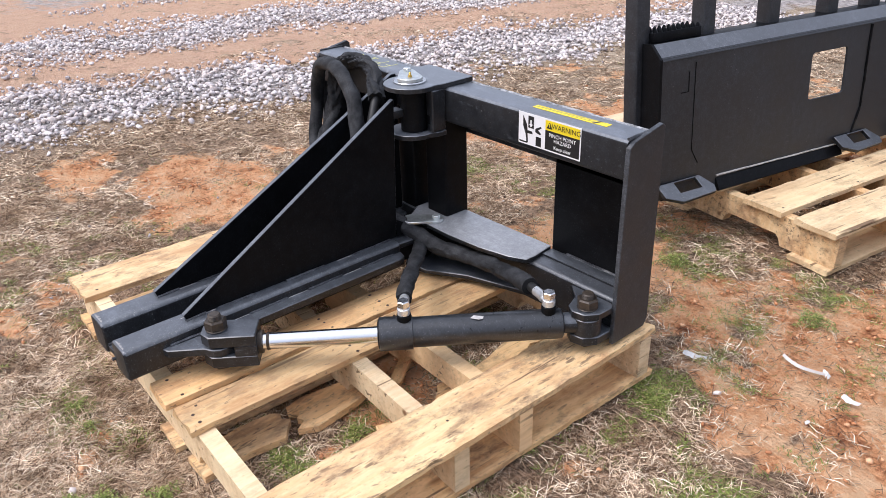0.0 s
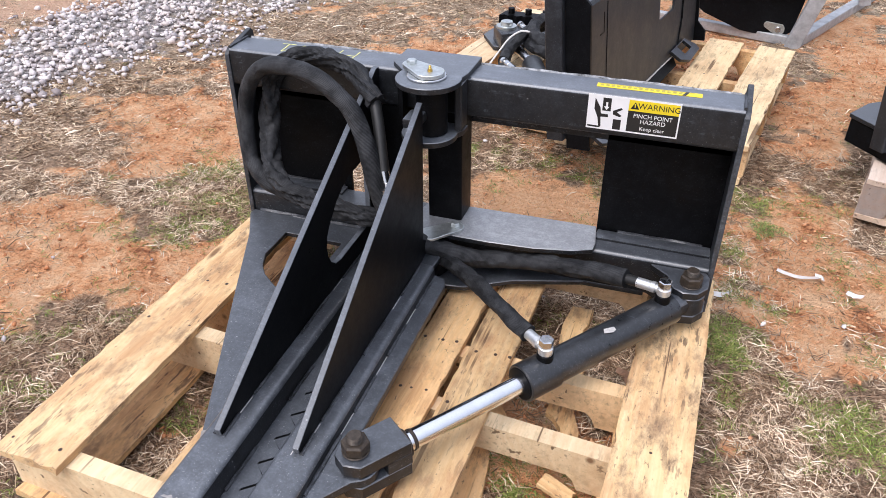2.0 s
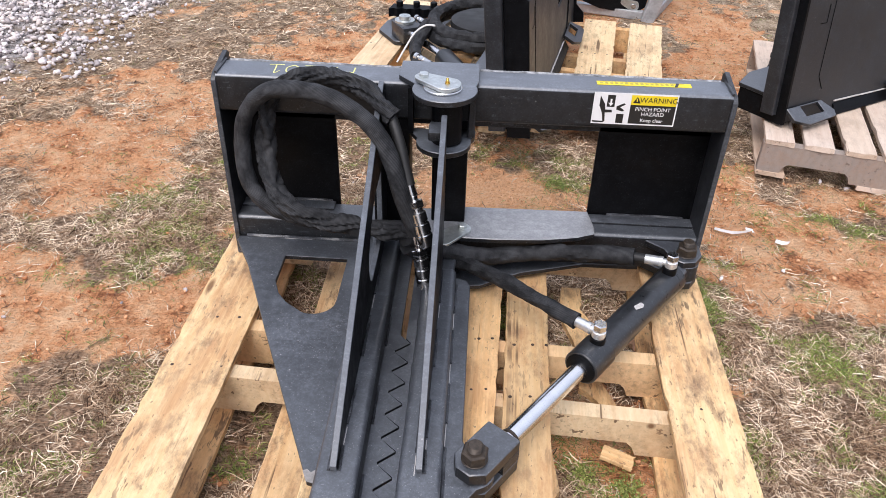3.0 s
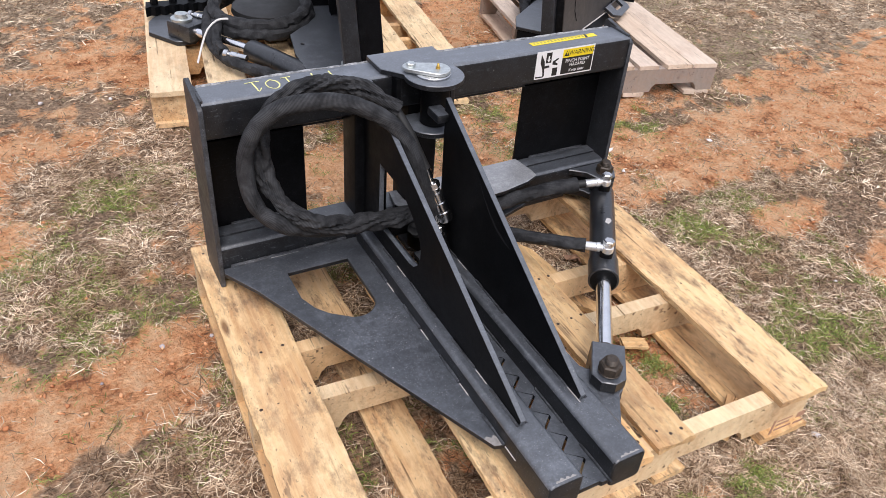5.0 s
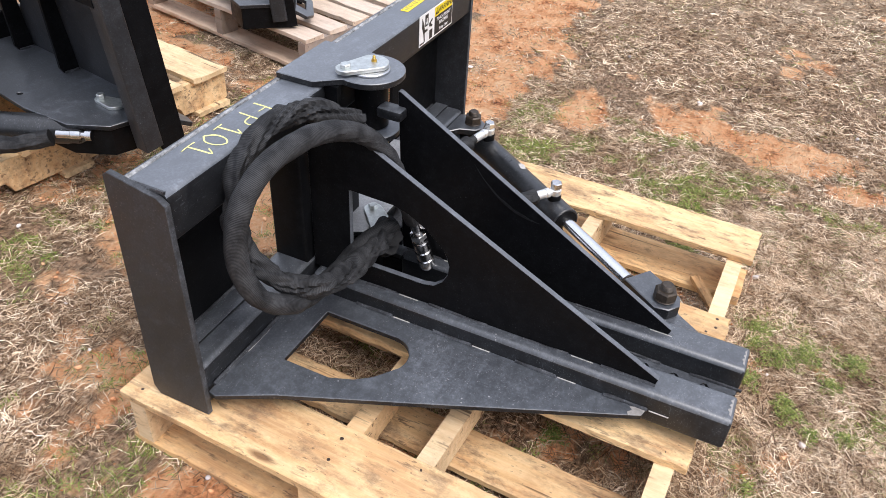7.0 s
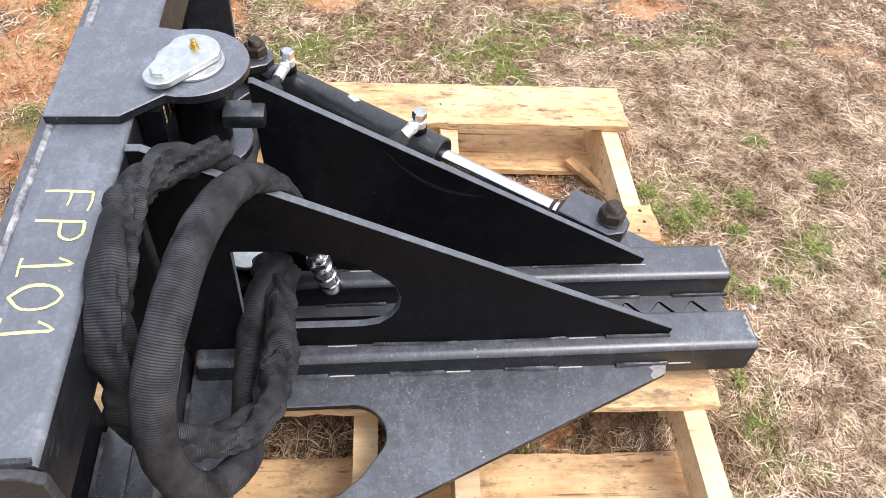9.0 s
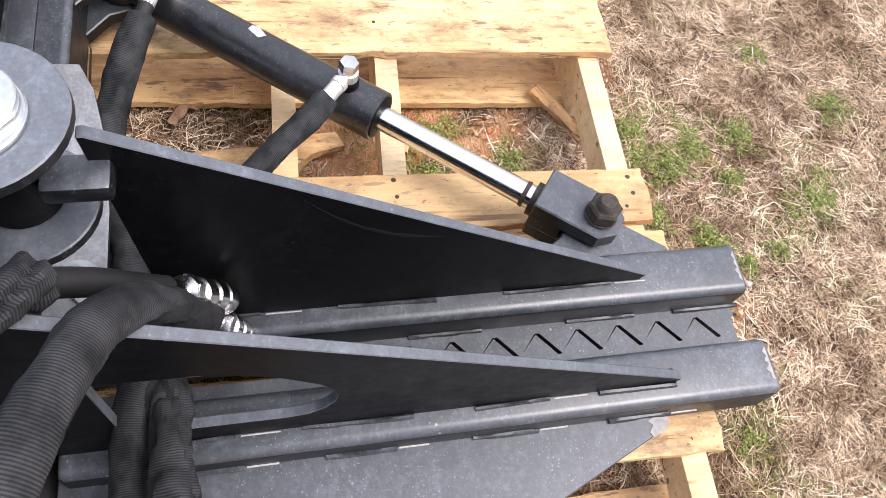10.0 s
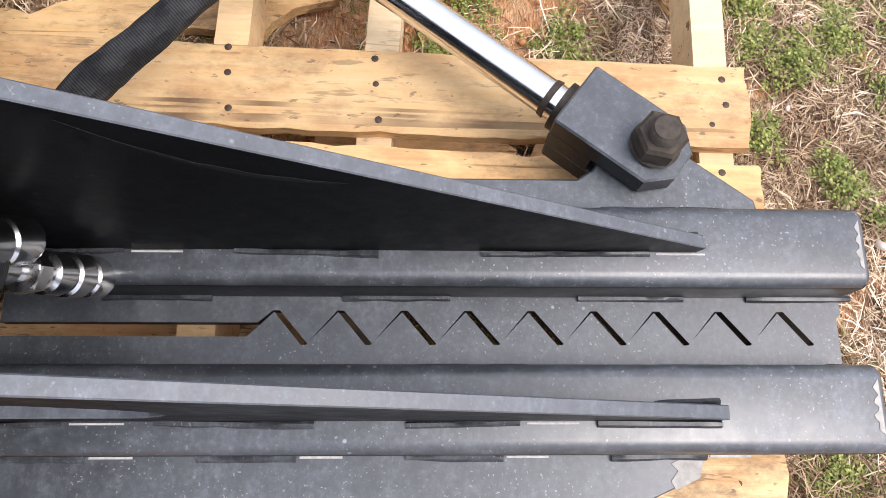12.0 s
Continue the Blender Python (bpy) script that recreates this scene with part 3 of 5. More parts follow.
def gravel_at(x, y):
    u = drive_at(x, y) + (soft_noise(x, y, 2.5, 8) - 0.5) * 0.5
    band = lambda a, b, w: np.clip((u - a) / w, 0, 1) * np.clip((b - u) / w, 0, 1)
    g = np.maximum(band(1.80, 3.35, 0.65), band(3.55, 4.9, 0.6) * 0.95)
    g = np.maximum(g, band(5.3, 9.0, 0.5) * 0.55)
    g = g * (0.35 + 0.65 * soft_noise(x, y, 4.0, 9) + 0.55 * soft_noise(x, y, 13.0, 10))
    far = np.clip((u - 9.0) / 20.0, 0, 1) * 0.3
    return np.clip(np.maximum(g, far), 0, 1)


def height_at(x, y):
    near = np.clip(1.6 - 0.02 * (x * x + y * y), 0.6, 1.0)
    h = (soft_noise(x, y, 3.0, 11) - 0.5) * 0.018 + (soft_noise(x, y, 11.0, 12) - 0.5) * 0.014 + (soft_noise(x, y, 30.0, 13) - 0.5) * 0.007
    return h * near


def build_ground():
    fine = np.arange(-3.4, 3.4001, 0.03)
    tail = 3.4 + np.cumsum(0.06 * 1.22 ** np.arange(42))
    tail = tail[tail < 900]
    xs = np.concatenate([-tail[::-1], fine, tail]) - 0.4
    ys = np.concatenate([-tail[::-1], fine, tail]) + 0.5
    gx, gy = np.meshgrid(xs, ys)
    x, y = gx.ravel(), gy.ravel()
    z = height_at(x, y) - 0.004
    n, m = len(xs), len(ys)
    idx = np.arange(n * m).reshape(m, n)
    faces = np.stack([idx[:-1, :-1], idx[:-1, 1:], idx[1:, 1:], idx[1:, :-1]], -1).reshape(-1, 4)
    ob = arrays_to_object("ground", np.stack([x, y, z], 1), faces, GROUND, True)
    for key, values in (("clay", np.maximum(clay_at(x, y), packed_at(x, y))), ("gravel", gravel_at(x, y)), ("dry", np.clip((drive_at(x, y) - 2.3) / 0.8, 0, 1)), ("packed", packed_at(x, y)),
                        ("distance", np.clip((np.hypot(x - 0.2, y + 0.3) - 1.6) / 1.6, 0, 1))):
        a = ob.data.attributes.new(key, "FLOAT", "POINT")
        a.data.foreach_set("value", values.astype(np.float32))
    return tagged(ob, "uneven red clay ground with matted dry grass", "ground", kind="structure")


build_ground()


def blades(name, x, y, length, width, tilt, material, label, category, depth=0.004):
    """Bent, tapered blades of grass; depth: how thick the mat is in which they lie."""
    n = len(x)
    a = soft_noise(x, y, 4.0, 51) * 9.0 + soft_noise(x, y, 15.0, 52) * 5.0 + rng.normal(0, 1.9, n)
    d = np.stack([np.cos(a), np.sin(a)], 1)
    s = np.stack([-d[:, 1], d[:, 0]], 1) * width[:, None] / 2
    z0 = height_at(x, y) - 0.004 + rng.random(n) ** 1.5 * depth
    bend = rng.normal(0, 0.55, n)
    p0 = np.stack([x, y, z0], 1)
    h1, h2 = np.sin(tilt) * length * 0.55, np.sin(tilt * 0.6) * length * 0.70
    d2 = np.stack([np.cos(a + bend), np.sin(a + bend)], 1)
    p1 = np.concatenate([p0[:, :2] + d * (np.cos(tilt) * length * 0.5)[:, None], (z0 + h1)[:, None]], 1)
    p2 = np.concatenate([p1[:, :2] + d2 * (np.cos(tilt) * length * 0.5)[:, None], (z0 + h2)[:, None]], 1)
    s3 = np.concatenate([s, rng.normal(0, 0.3, (n, 1)) * width[:, None]], 1)
    v = np.stack([p0 - s3 * 0.8, p0 + s3 * 0.8, p1 - s3, p1 + s3, p2], 1).reshape(-1, 3)
    b = np.arange(n) * 5
    f = np.stack([np.stack([b, b + 1, b + 3], 1), np.stack([b, b + 3, b + 2], 1), np.stack([b + 2, b + 3, b + 4], 1)], 1).reshape(-1, 3)
    ob = arrays_to_object(name, v, f, material)
    return tagged(ob, label, category, kind="stuff")


def scatter(n, x0, x1, y0, y1, keep):
    x, y = rng.uniform(x0, x1, n), rng.uniform(y0, y1, n)
    k = rng.random(n) < keep(x, y)
    return x[k], y[k]


def straw_keep(x, y, floor=0.12):
    c = clay_at(x, y)
    tuft = np.clip((soft_noise(x, y, 6.0, 21) * 0.6 + soft_noise(x, y, 19.0, 22) * 0.4 - 0.31) * 3.9, floor, 1)
    return np.clip(1.12 - c * 1.15, 0.05, 1) * (1 - packed_at(x, y)) * np.clip(1 - gravel_at(x, y) * 1.6, 0.0, 1) * tuft


CLOSE = (-0.45, 1.0, -1.75, -0.74)
x, y = scatter(260000, *CLOSE, lambda x, y: straw_keep(x, y, 0.30))
n = len(x)
blades("dry_grass", x, y, rng.uniform(0.016, 0.050, n) + rng.random(n) ** 8 * 0.05, rng.uniform(0.0007, 0.0017, n), np.abs(rng.normal(0.08, 0.16, n)), STRAW,
       "dense mat of straw-coloured dead grass on the clay", "grass", 0.010)
x, y = scatter(400000, -1.6, 1.7, -1.9, 1.3, straw_keep)
out = (x < CLOSE[0]) | (x > CLOSE[1]) | (y < CLOSE[2]) | (y > CLOSE[3])
x, y = x[out], y[out]
n = len(x)
blades("dry_grass", x, y, rng.uniform(0.014, 0.042, n) + rng.random(n) ** 9 * 0.05, rng.uniform(0.0009, 0.0020, n), np.abs(rng.normal(0.12, 0.22, n)), STRAW,
       "matted straw-coloured dead grass lying on the clay", "grass", 0.008)
x, y = scatter(270000, -3.2, 4.2, 0.2, 4.2, straw_keep)
far = (x < -1.6) | (x > 1.7) | (y > 1.3)
x, y = x[far], y[far]
x2, y2 = scatter(70000, -3.2, -1.6, -1.9, 1.3, straw_keep)
x3, y3 = scatter(100000, 1.7, 4.2, -2.6, 0.2, lambda x, y: straw_keep(x, y, 0.40))
x4, y4 = scatter(50000, 0.2, 1.7, -2.6, -1.9, straw_keep)
x, y = np.concatenate([x, x2, x3, x4]), np.concatenate([y, y2, y3, y4])
n = len(x)
blades("dry_grass", x, y, rng.uniform(0.016, 0.044, n) + rng.random(n) ** 8 * 0.05, rng.uniform(0.0014, 0.0032, n), np.abs(rng.normal(0.12, 0.22, n)), STRAW,
       "matted straw-coloured dead grass lying on the clay", "grass", 0.008)

# dark roots and broken stalks on the bare clay
x, y = scatter(40000, -1.7, 2.6, -1.2, 2.0, lambda x, y: np.clip(clay_at(x, y) * 1.4, 0.03, 1) * np.clip(1 - 1.2 * packed_at(x, y), 0, 1) * np.clip((soft_noise(x, y, 9.0, 61) * 0.6 + soft_noise(x, y, 27.0, 62) * 0.4 - 0.50) * 4.0, 0, 0.9))
n = len(x)
blades("dead_roots", x, y, rng.uniform(0.008, 0.030, n), rng.uniform(0.0008, 0.0022, n), np.abs(rng.normal(0.20, 0.3, n)), ROOT,
       "dark brown dead roots and stalks on bare clay", "roots")

# short green turf in loose areas
TURF_AREAS = [(-0.96, 0.51, 0.25, 0.26), (-0.84, 0.19, 0.22, 0.20), (-0.69, 0.73, 0.20, 0.16), (-0.76, 0.26, 0.20, 0.18), (-0.97, -0.35, 0.06, 0.04), (-0.80, 0.03, 0.10, 0.07),
              (-0.64, 0.19, 0.10, 0.10), (-0.61, 0.49, 0.05, 0.05), (0.36, 0.69, 0.06, 0.09), (0.92, -0.25, 0.10, 0.06), (1.24, -0.52, 0.10, 0.06), (0.68, -0.70, 0.06, 0.05),
              (0.85, 0.35, 0.10, 0.10), (0.95, -0.10, 0.20, 0.20), (1.15, 0.55, 0.20, 0.12), (-0.20, -0.97, 0.07, 0.05), (2.00, 0.10, 0.30, 0.15), (0.74, 0.00, 0.08, 0.10)]
CLUMPS = [(0.30, -0.69, 0.055), (0.33, -0.52, 0.05), (-0.19, -0.97, 0.05), (0.64, 0.09, 0.05), (0.72, 0.06, 0.06), (0.42, -0.56, 0.05), (0.41, -0.93, 0.05), (-0.15, -0.58, 0.03),
          (0.36, -0.68, 0.045), (0.33, -0.99, 0.05), (0.15, -1.03, 0.035), (0.39, -1.16, 0.045), (0.35, -0.93, 0.035), (0.22, -0.93, 0.035), (0.29, -1.11, 0.03), (0.23, -1.27, 0.06),
          (0.18, -1.02, 0.03), (0.37, -1.05, 0.045), (0.11, -1.08, 0.025), (-0.10, -0.97, 0.025), (0.13, -1.15, 0.03), (0.60, -1.27, 0.05), (0.45, -1.40, 0.05), (0.36, 0.69, 0.06),
          (0.815, 0.677, 0.05), (0.66, -0.69, 0.04), (0.15, -1.42, 0.05)]


def turf_keep(x, y):
    k = np.zeros_like(x)
    for cx, cy, rx, ry in TURF_AREAS:
        k = np.maximum(k, 1.0 - np.sqrt(((x - cx) / rx) ** 2 + ((y - cy) / ry) ** 2))
    for cx, cy, r in CLUMPS:
        k = np.maximum(k, 1.1 - np.hypot(x - cx, y - cy) / r)
    spots = np.clip((soft_noise(x, y, 7.0, 33) * 0.55 + soft_noise(x, y, 21.0, 34) * 0.45 - 0.555) * 6, 0, 0.85) * np.clip(1.2 - drive_at(x, y), 0, 1)
    return np.clip(np.maximum(k * 1.3 + (soft_noise(x, y, 14.0, 31) * 0.6 + soft_noise(x, y, 40.0, 32) * 0.4 - 0.62) * 2.6, spots), 0, 1) * (0.85 - 0.7 * clay_at(x, y)) + 0.005


x, y = scatter(150000, -2.0, 3.0, -1.8, 2.6, turf_keep)
xa, ya = scatter(520000, -1.35, 1.4, -1.6, 0.95, lambda x, y: np.clip(turf_keep(x, y) * 1.25 - 0.04, 0, 1))
x, y = np.concatenate([x, xa]), np.concatenate([y, ya])
n = len(x)
blades("green_grass", x, y, rng.uniform(0.008, 0.026, n), rng.uniform(0.0008, 0.0018, n), np.abs(rng.normal(0.50, 0.35, n)), TURF,
       "short yellowish-green new grass among dead grass", "grass")

# low broad-leaved weeds in clumps
def weeds():
    vs, fs = [], []
    for cx, cy, r in CLUMPS:
        for _ in range(int(300000 * r * r) + 60):
            a = rng.random() * 2 * np.pi
            q = r * 1.2 * rng.random() ** 0.6 * (0.75 + 0.30 * math.sin(3 * a + cx * 40) + 0.2 * math.sin(7 * a + cy * 60))
            px, py = cx + q * math.cos(a), cy + q * math.sin(a)
            pz = 0.003 + rng.random() * 0.016 * max(0.25, 1.2 - q / r)
            w, l, t = rng.uniform(0.0009, 0.0022), rng.uniform(0.003, 0.0075), rng.random() * 2 * np.pi
            lean = rng.normal(0, 0.45)
            d = np.array([math.cos(t), math.sin(t), math.sin(lean) * 0.8])
            s = np.array([-math.sin(t), math.cos(t), rng.normal(0, 0.25)]) * w
            p = np.array([px, py, pz])
            b = len(vs)
            vs += [p, p + d * l * 0.55 + s, p + d * l, p + d * l * 0.55 - s]
            fs.append((b, b + 1, b + 2, b + 3))
    ob = arrays_to_object("clover_weeds", np.array(vs), np.array(fs), GREEN)
    tagged(ob, "small bright green clover clumps in dead grass", "weeds", kind="stuff")


weeds()


def stones(name, x, y, size, material, label, category, sink=0.25):
    """Broken stones: jittered icosahedra."""
    g = (1 + 5 ** 0.5) / 2
    base = np.array([(-1, g, 0), (1, g, 0), (-1, -g, 0), (1, -g, 0), (0, -1, g), (0, 1, g), (0, -1, -g), (0, 1, -g), (g, 0, -1), (g, 0, 1), (-g, 0, -1), (-g, 0, 1)]) / 1.9
    tri = np.array([0, 11, 5, 0, 5, 1, 0, 1, 7, 0, 7, 10, 0, 10, 11, 1, 5, 9, 5, 11, 4, 11, 10, 2, 10, 7, 6, 7, 1, 8, 3, 9, 4, 3, 4, 2, 3, 2, 6, 3, 6, 8, 3, 8, 9, 4, 9, 5, 2, 4, 11, 6, 2, 10, 8, 6, 7, 9, 8, 1]).reshape(20, 3)
    n = len(x)
    v = base[None] * (1 + rng.normal(0, 0.30, (n, 12, 1)))
    v = v * (np.stack([rng.uniform(0.7, 1.3, n), rng.uniform(0.6, 1.1, n), rng.uniform(0.4, 0.9, n)], 1) * size[:, None] / 2)[:, None, :]
    a, b = rng.random(n) * 2 * np.pi, rng.normal(0, 0.5, n)
    ca, sa, cb, sb = np.cos(a)[:, None], np.sin(a)[:, None], np.cos(b)[:, None], np.sin(b)[:, None]
    vx, vy, vz = v[..., 0], v[..., 1], v[..., 2]
    vy, vz = vy * cb - vz * sb, vy * sb + vz * cb
    vx, vy = vx * ca - vy * sa, vx * sa + vy * ca
    v = np.stack([vx + x[:, None], vy + y[:, None], vz + (height_at(x, y) + size * sink)[:, None]], -1).reshape(-1, 3)
    f = (tri[None] + (np.arange(n) * 12)[:, None, None]).reshape(-1, 3)
    return tagged(arrays_to_object(name, v, f, material), label, category, kind="stuff")


x, y = scatter(85000, -5.6, -0.6, -1.2, 4.6, lambda x, y: np.clip(gravel_at(x, y) * 1.05 - 0.12, 0, 1))
stones("gravel", x, y, 0.008 + 0.028 * rng.random(len(x)) ** 1.8, STONE, "loose grey crushed stone on the clay drive", "gravel")
x, y = scatter(36000, -2.4, 3.0, -1.6, 2.6, lambda x, y: np.clip(clay_at(x, y) - 0.25, 0, 1) ** 1.5)
stones("clay_crumbs", x, y, 0.002 + 0.013 * rng.random(len(x)) ** 3, CLOD, "crumbled lumps of red clay", "soil")
x, y = scatter(60, -1.4, 2.4, -1.4, 1.6, lambda x, y: np.ones_like(x))
stones("scattered_pebbles", x, y, rng.uniform(0.006, 0.020, len(x)), STONE, "few pale pebbles scattered in the grass", "pebbles")


# ---------------------------------------------------------------- pallets
def plank(length, width, thick, seed, rag=0.0, rough=0.0):
    """A sawn board along y from its near end, with slightly uneven edges; rag: a torn far end of that depth."""
    r = random.Random(seed)
    bm = bmesh.new()
    n, cols = 40, (-0.5, -0.46, -0.2, 0.1, 0.3, 0.46, 0.5)
    rows = []
    cup = r.uniform(-0.0015, 0.002)
    bow, phase = r.uniform(-0.003, 0.003), r.uniform(0, 6)
    wob = [bow * math.sin(3.1 * i / n + phase) + r.uniform(-0.0008, 0.0008) for i in range(n + 1)]
    chew = {c: [-(r.uniform(0.2, 1.0) * (0.005 + rough) if r.random() < 0.10 + rough * 30 else 0.0) for _ in range(n + 1)] for c in (-0.5, 0.5)}
    tear = [r.uniform(0, rag) for _ in cols]
    for level in (0, 1):
        grid = []
        for i in range(n + 1):
            row = []
            for j, c in enumerate(cols):
                y = length * i / n + (tear[j] - rag if i == n else 0) + (r.uniform(-0.003, 0.003) if i in (0, n) else 0)
                xx = c * width + wob[i] + (chew[c][i] * (1 if c > 0 else -1) if abs(c) == 0.5 else 0.0)
                edge = 0.0016 if abs(c) == 0.5 else 0.0
                z = (thick - edge if level else edge) + cup * (4 * c * c) + r.uniform(-0.0005, 0.0005)
                row.append(bm.verts.new((xx, y, z)))
            grid.append(row)
        rows.append(grid)
    for level, grid in enumerate(rows):
        for i in range(n):
            for j in range(len(cols) - 1):
                bm.faces.new((grid[i][j], grid[i][j + 1], grid[i + 1][j + 1], grid[i + 1][j]))
    lo, hi = rows
    last = len(cols) - 1
    for i in range(n):
        bm.faces.new((lo[i][0], lo[i + 1][0], hi[i + 1][0], hi[i][0]))
        bm.faces.new((lo[i][last], lo[i + 1][last], hi[i + 1][last], hi[i][last]))
    for j in range(last):
        bm.faces.new((lo[0][j], lo[0][j + 1], hi[0][j + 1], hi[0][j]))
        bm.faces.new((lo[n][j], lo[n][j + 1], hi[n][j + 1], hi[n][j]))
    return bm


STRINGER_Y = (-0.468, -0.088, 0.075, 0.470)
DECK_Z, STRING_Z, LEG_Z = 0.128, 0.024, 0.007


def stringer(length):
    """A stringer along x, notched for forks."""
    a, b, top, d = -length / 2, length / 2, DECK_Z - STRING_Z, 0.036
    pts = [(a, 0)]
    for s in (-1, 1):
        c = s * length * 0.25
        pts += [(c - 0.115, 0), (c - 0.105, d - 0.012), (c - 0.092, d), (c + 0.092, d), (c + 0.105, d - 0.012), (c + 0.115, 0)]
    pts += [(b, 0), (b, top), (a, top)]
    return slab(pts, "xz", -0.019, 0.019)


def pallet(label, at, deck, legs, timber, pale, seed, half=(0.61, 0.508), nails=True, strings=STRINGER_Y):
    """deck, legs: (x centre, width, y from, y to, turn, torn) for each upper and lower board."""
    p = thing("pallet", label, "pallet", at, "pallets under the attachments")
    for i, ys in enumerate(strings):
        part("stringer", stringer(half[0] * 2), pale, p, at=pose(0, ys, STRING_Z, 0, 0, -1.4 if i == 1 else 0), smooth=False)
    k = seed
    for name, boards, z, th in (("deck_board", deck, DECK_Z, 0.018), ("bottom_board", legs, LEG_Z, 0.017)):
        for xc, w, y0, y1, turn, torn in boards:
            k += 1
            ob = part(name, plank(y1 - y0, w, th, k, torn, 0.010 if torn else 0.0), timber, p, at=pose(xc, y0, z, 0, 0, turn))
            if nails and name == "deck_board":
                for ys in strings:
                    if y0 + 0.01 < ys < y1 - 0.01:
                        for s in (-0.36, -0.06, 0.35) if k % 2 else (-0.33, 0.05, 0.38):
                            if (k * 7 + int(s * 50) + int(ys * 100)) % 7 == 0:
                                continue
                            jx, jy = ((k * 13 + int(s * 97) + int(ys * 300)) % 11 - 5) * 0.0016, ((k * 5 + int(s * 31) + int(ys * 170)) % 9 - 4) * 0.0025
                            nb = lathe((s * w + jx, ys - y0 + jy, th - 0.002), (s * w + jx, ys - y0 + jy, th + 0.0002), [(0, 0.0042), (0.0017, 0.0042), (0.0022, 0.0030)], 8)
                            part("nail", nb, NAIL, ob)
    return p


MAIN_AT = pose(0.032, -0.345, 0.0, 0.3, -0.25, -2.1)
main_pallet = pallet("new pine shipping pallet with cracked lower boards, on clay", MAIN_AT,
       [(-0.537, 0.148, -0.508, 0.508, 0, 0), (-0.188, 0.098, -0.508, 0.508, 0.3, 0), (0.062, 0.098, -0.508, 0.508, -0.3, 0), (0.180, 0.098, -0.500, 0.508, 0.3, 0), (0.544, 0.144, -0.508, 0.508, 0.4, 0)],
       [(-0.540, 0.140, -0.508, 0.508, 0, 0), (-0.308, 0.105, -0.50, 0.50, 0.6, 0), (-0.096, 0.095, -0.02, 0.50, 0, 0), (0.06, 0.10, -0.508, 0.50, 0, 0), (0.535, 0.150, -0.508, 0.508, 0, 0)], PINE, PALE, 10)


# lower boards that split under the load: jagged pieces still nailed on
BROKEN = ([(0.33, 0.10), (0.385, 0.10), (0.380, 0.03), (0.372, 0.01), (0.392, -0.03), (0.400, -0.12), (0.405, -0.215), (0.402, -0.27), (0.425, -0.33), (0.428, -0.372), (0.398, -0.385), (0.385, -0.33), (0.362, -0.30),
           (0.345, -0.29), (0.350, -0.24), (0.355, -0.20), (0.345, -0.12), (0.325, -0.05), (0.320, 0.02)],
          [(0.170, -0.85), (0.158, -0.72), (0.165, -0.645), (0.182, -0.628), (0.200, -0.636), (0.214, -0.620), (0.235, -0.640), (0.262, -0.66), (0.250, -0.74), (0.255, -0.85)],
          [(0.168, -0.605), (0.160, -0.56), (0.178, -0.46), (0.187, -0.36), (0.240, -0.37), (0.268, -0.47), (0.280, -0.585), (0.255, -0.625), (0.238, -0.598), (0.220, -0.606), (0.205, -0.590), (0.190, -0.612)])
for i, outline in enumerate(BROKEN):
    bm = slab([(x - 0.032, y + 0.345) for x, y in outline], "xy", 0.0, 0.017)
    part("broken_board", bm, PINE, main_pallet, "split and splintered lower board", at=pose(0, 0, LEG_Z, 1.2 * (i - 1), -1.0 * i, 2.1))

# faint heat-treatment stamp, not readable
for i, (x0, x1, z0, z1) in enumerate(((0.455, 0.462, 0.060, 0.108), (0.468, 0.515, 0.098, 0.102), (0.468, 0.508, 0.084, 0.090), (0.468, 0.520, 0.068, 0.074), (0.530, 0.556, 0.086, 0.104), (0.530, 0.560, 0.064, 0.072))):
    part("ink_bar", box(x0, x1, -0.5196, -0.5190, z0, z1), STAMP, main_pallet, "faint brown ink stamp" if i == 0 else "", smooth=False)


# splinters that broke off the lower boards
def splinter(x, y, z, l, w, turn, tip):
    bm = plank(l, w, 0.012, int(x * 1000) + 5, 0.06)
    ob = new("wood_splinter", finish("wood_splinter", bm, PINE))
    ob.matrix_basis = pose(x, y, z, tip, 0, turn)
    tagged(ob, "splintered piece of pine board lying in the pallet", "wood scrap", "broken pallet wood")


splinter(0.393, -0.826, 0.022, 0.131, 0.026, -53, 6)
splinter(0.27, -0.36, 0.015, 0.12, 0.03, 35, 3)
splinter(0.44, -0.50, 0.015, 0.07, 0.035, 70, 5)

P2_AT = pose(0.211, 1.535, 0.0, 0, 0, -9.5)
pallet("pale new pine pallet under a black attachment", P2_AT,
       [(-0.535, 0.145, -0.508, 0.508, 0, 0), (-0.335, 0.140, -0.508, 0.508, 0, 0), (-0.10, 0.10, -0.508, 0.508, 0, 0), (0.13, 0.10, -0.508, 0.508, 0, 0), (0.345, 0.145, -0.508, 0.508, 0.5, 0), (0.535, 0.145, -0.508, 0.508, -0.5, 0)],
       [(-0.535, 0.14, -0.508, 0.508, 0, 0), (0.0, 0.10, -0.508, 0.508, 0, 0), (0.535, 0.14, -0.508, 0.508, 0, 0)], PALE, PINE, 40, nails=True)
P3_AT = pose(1.549, 1.245, 0.0, 0, 0, -13.0)
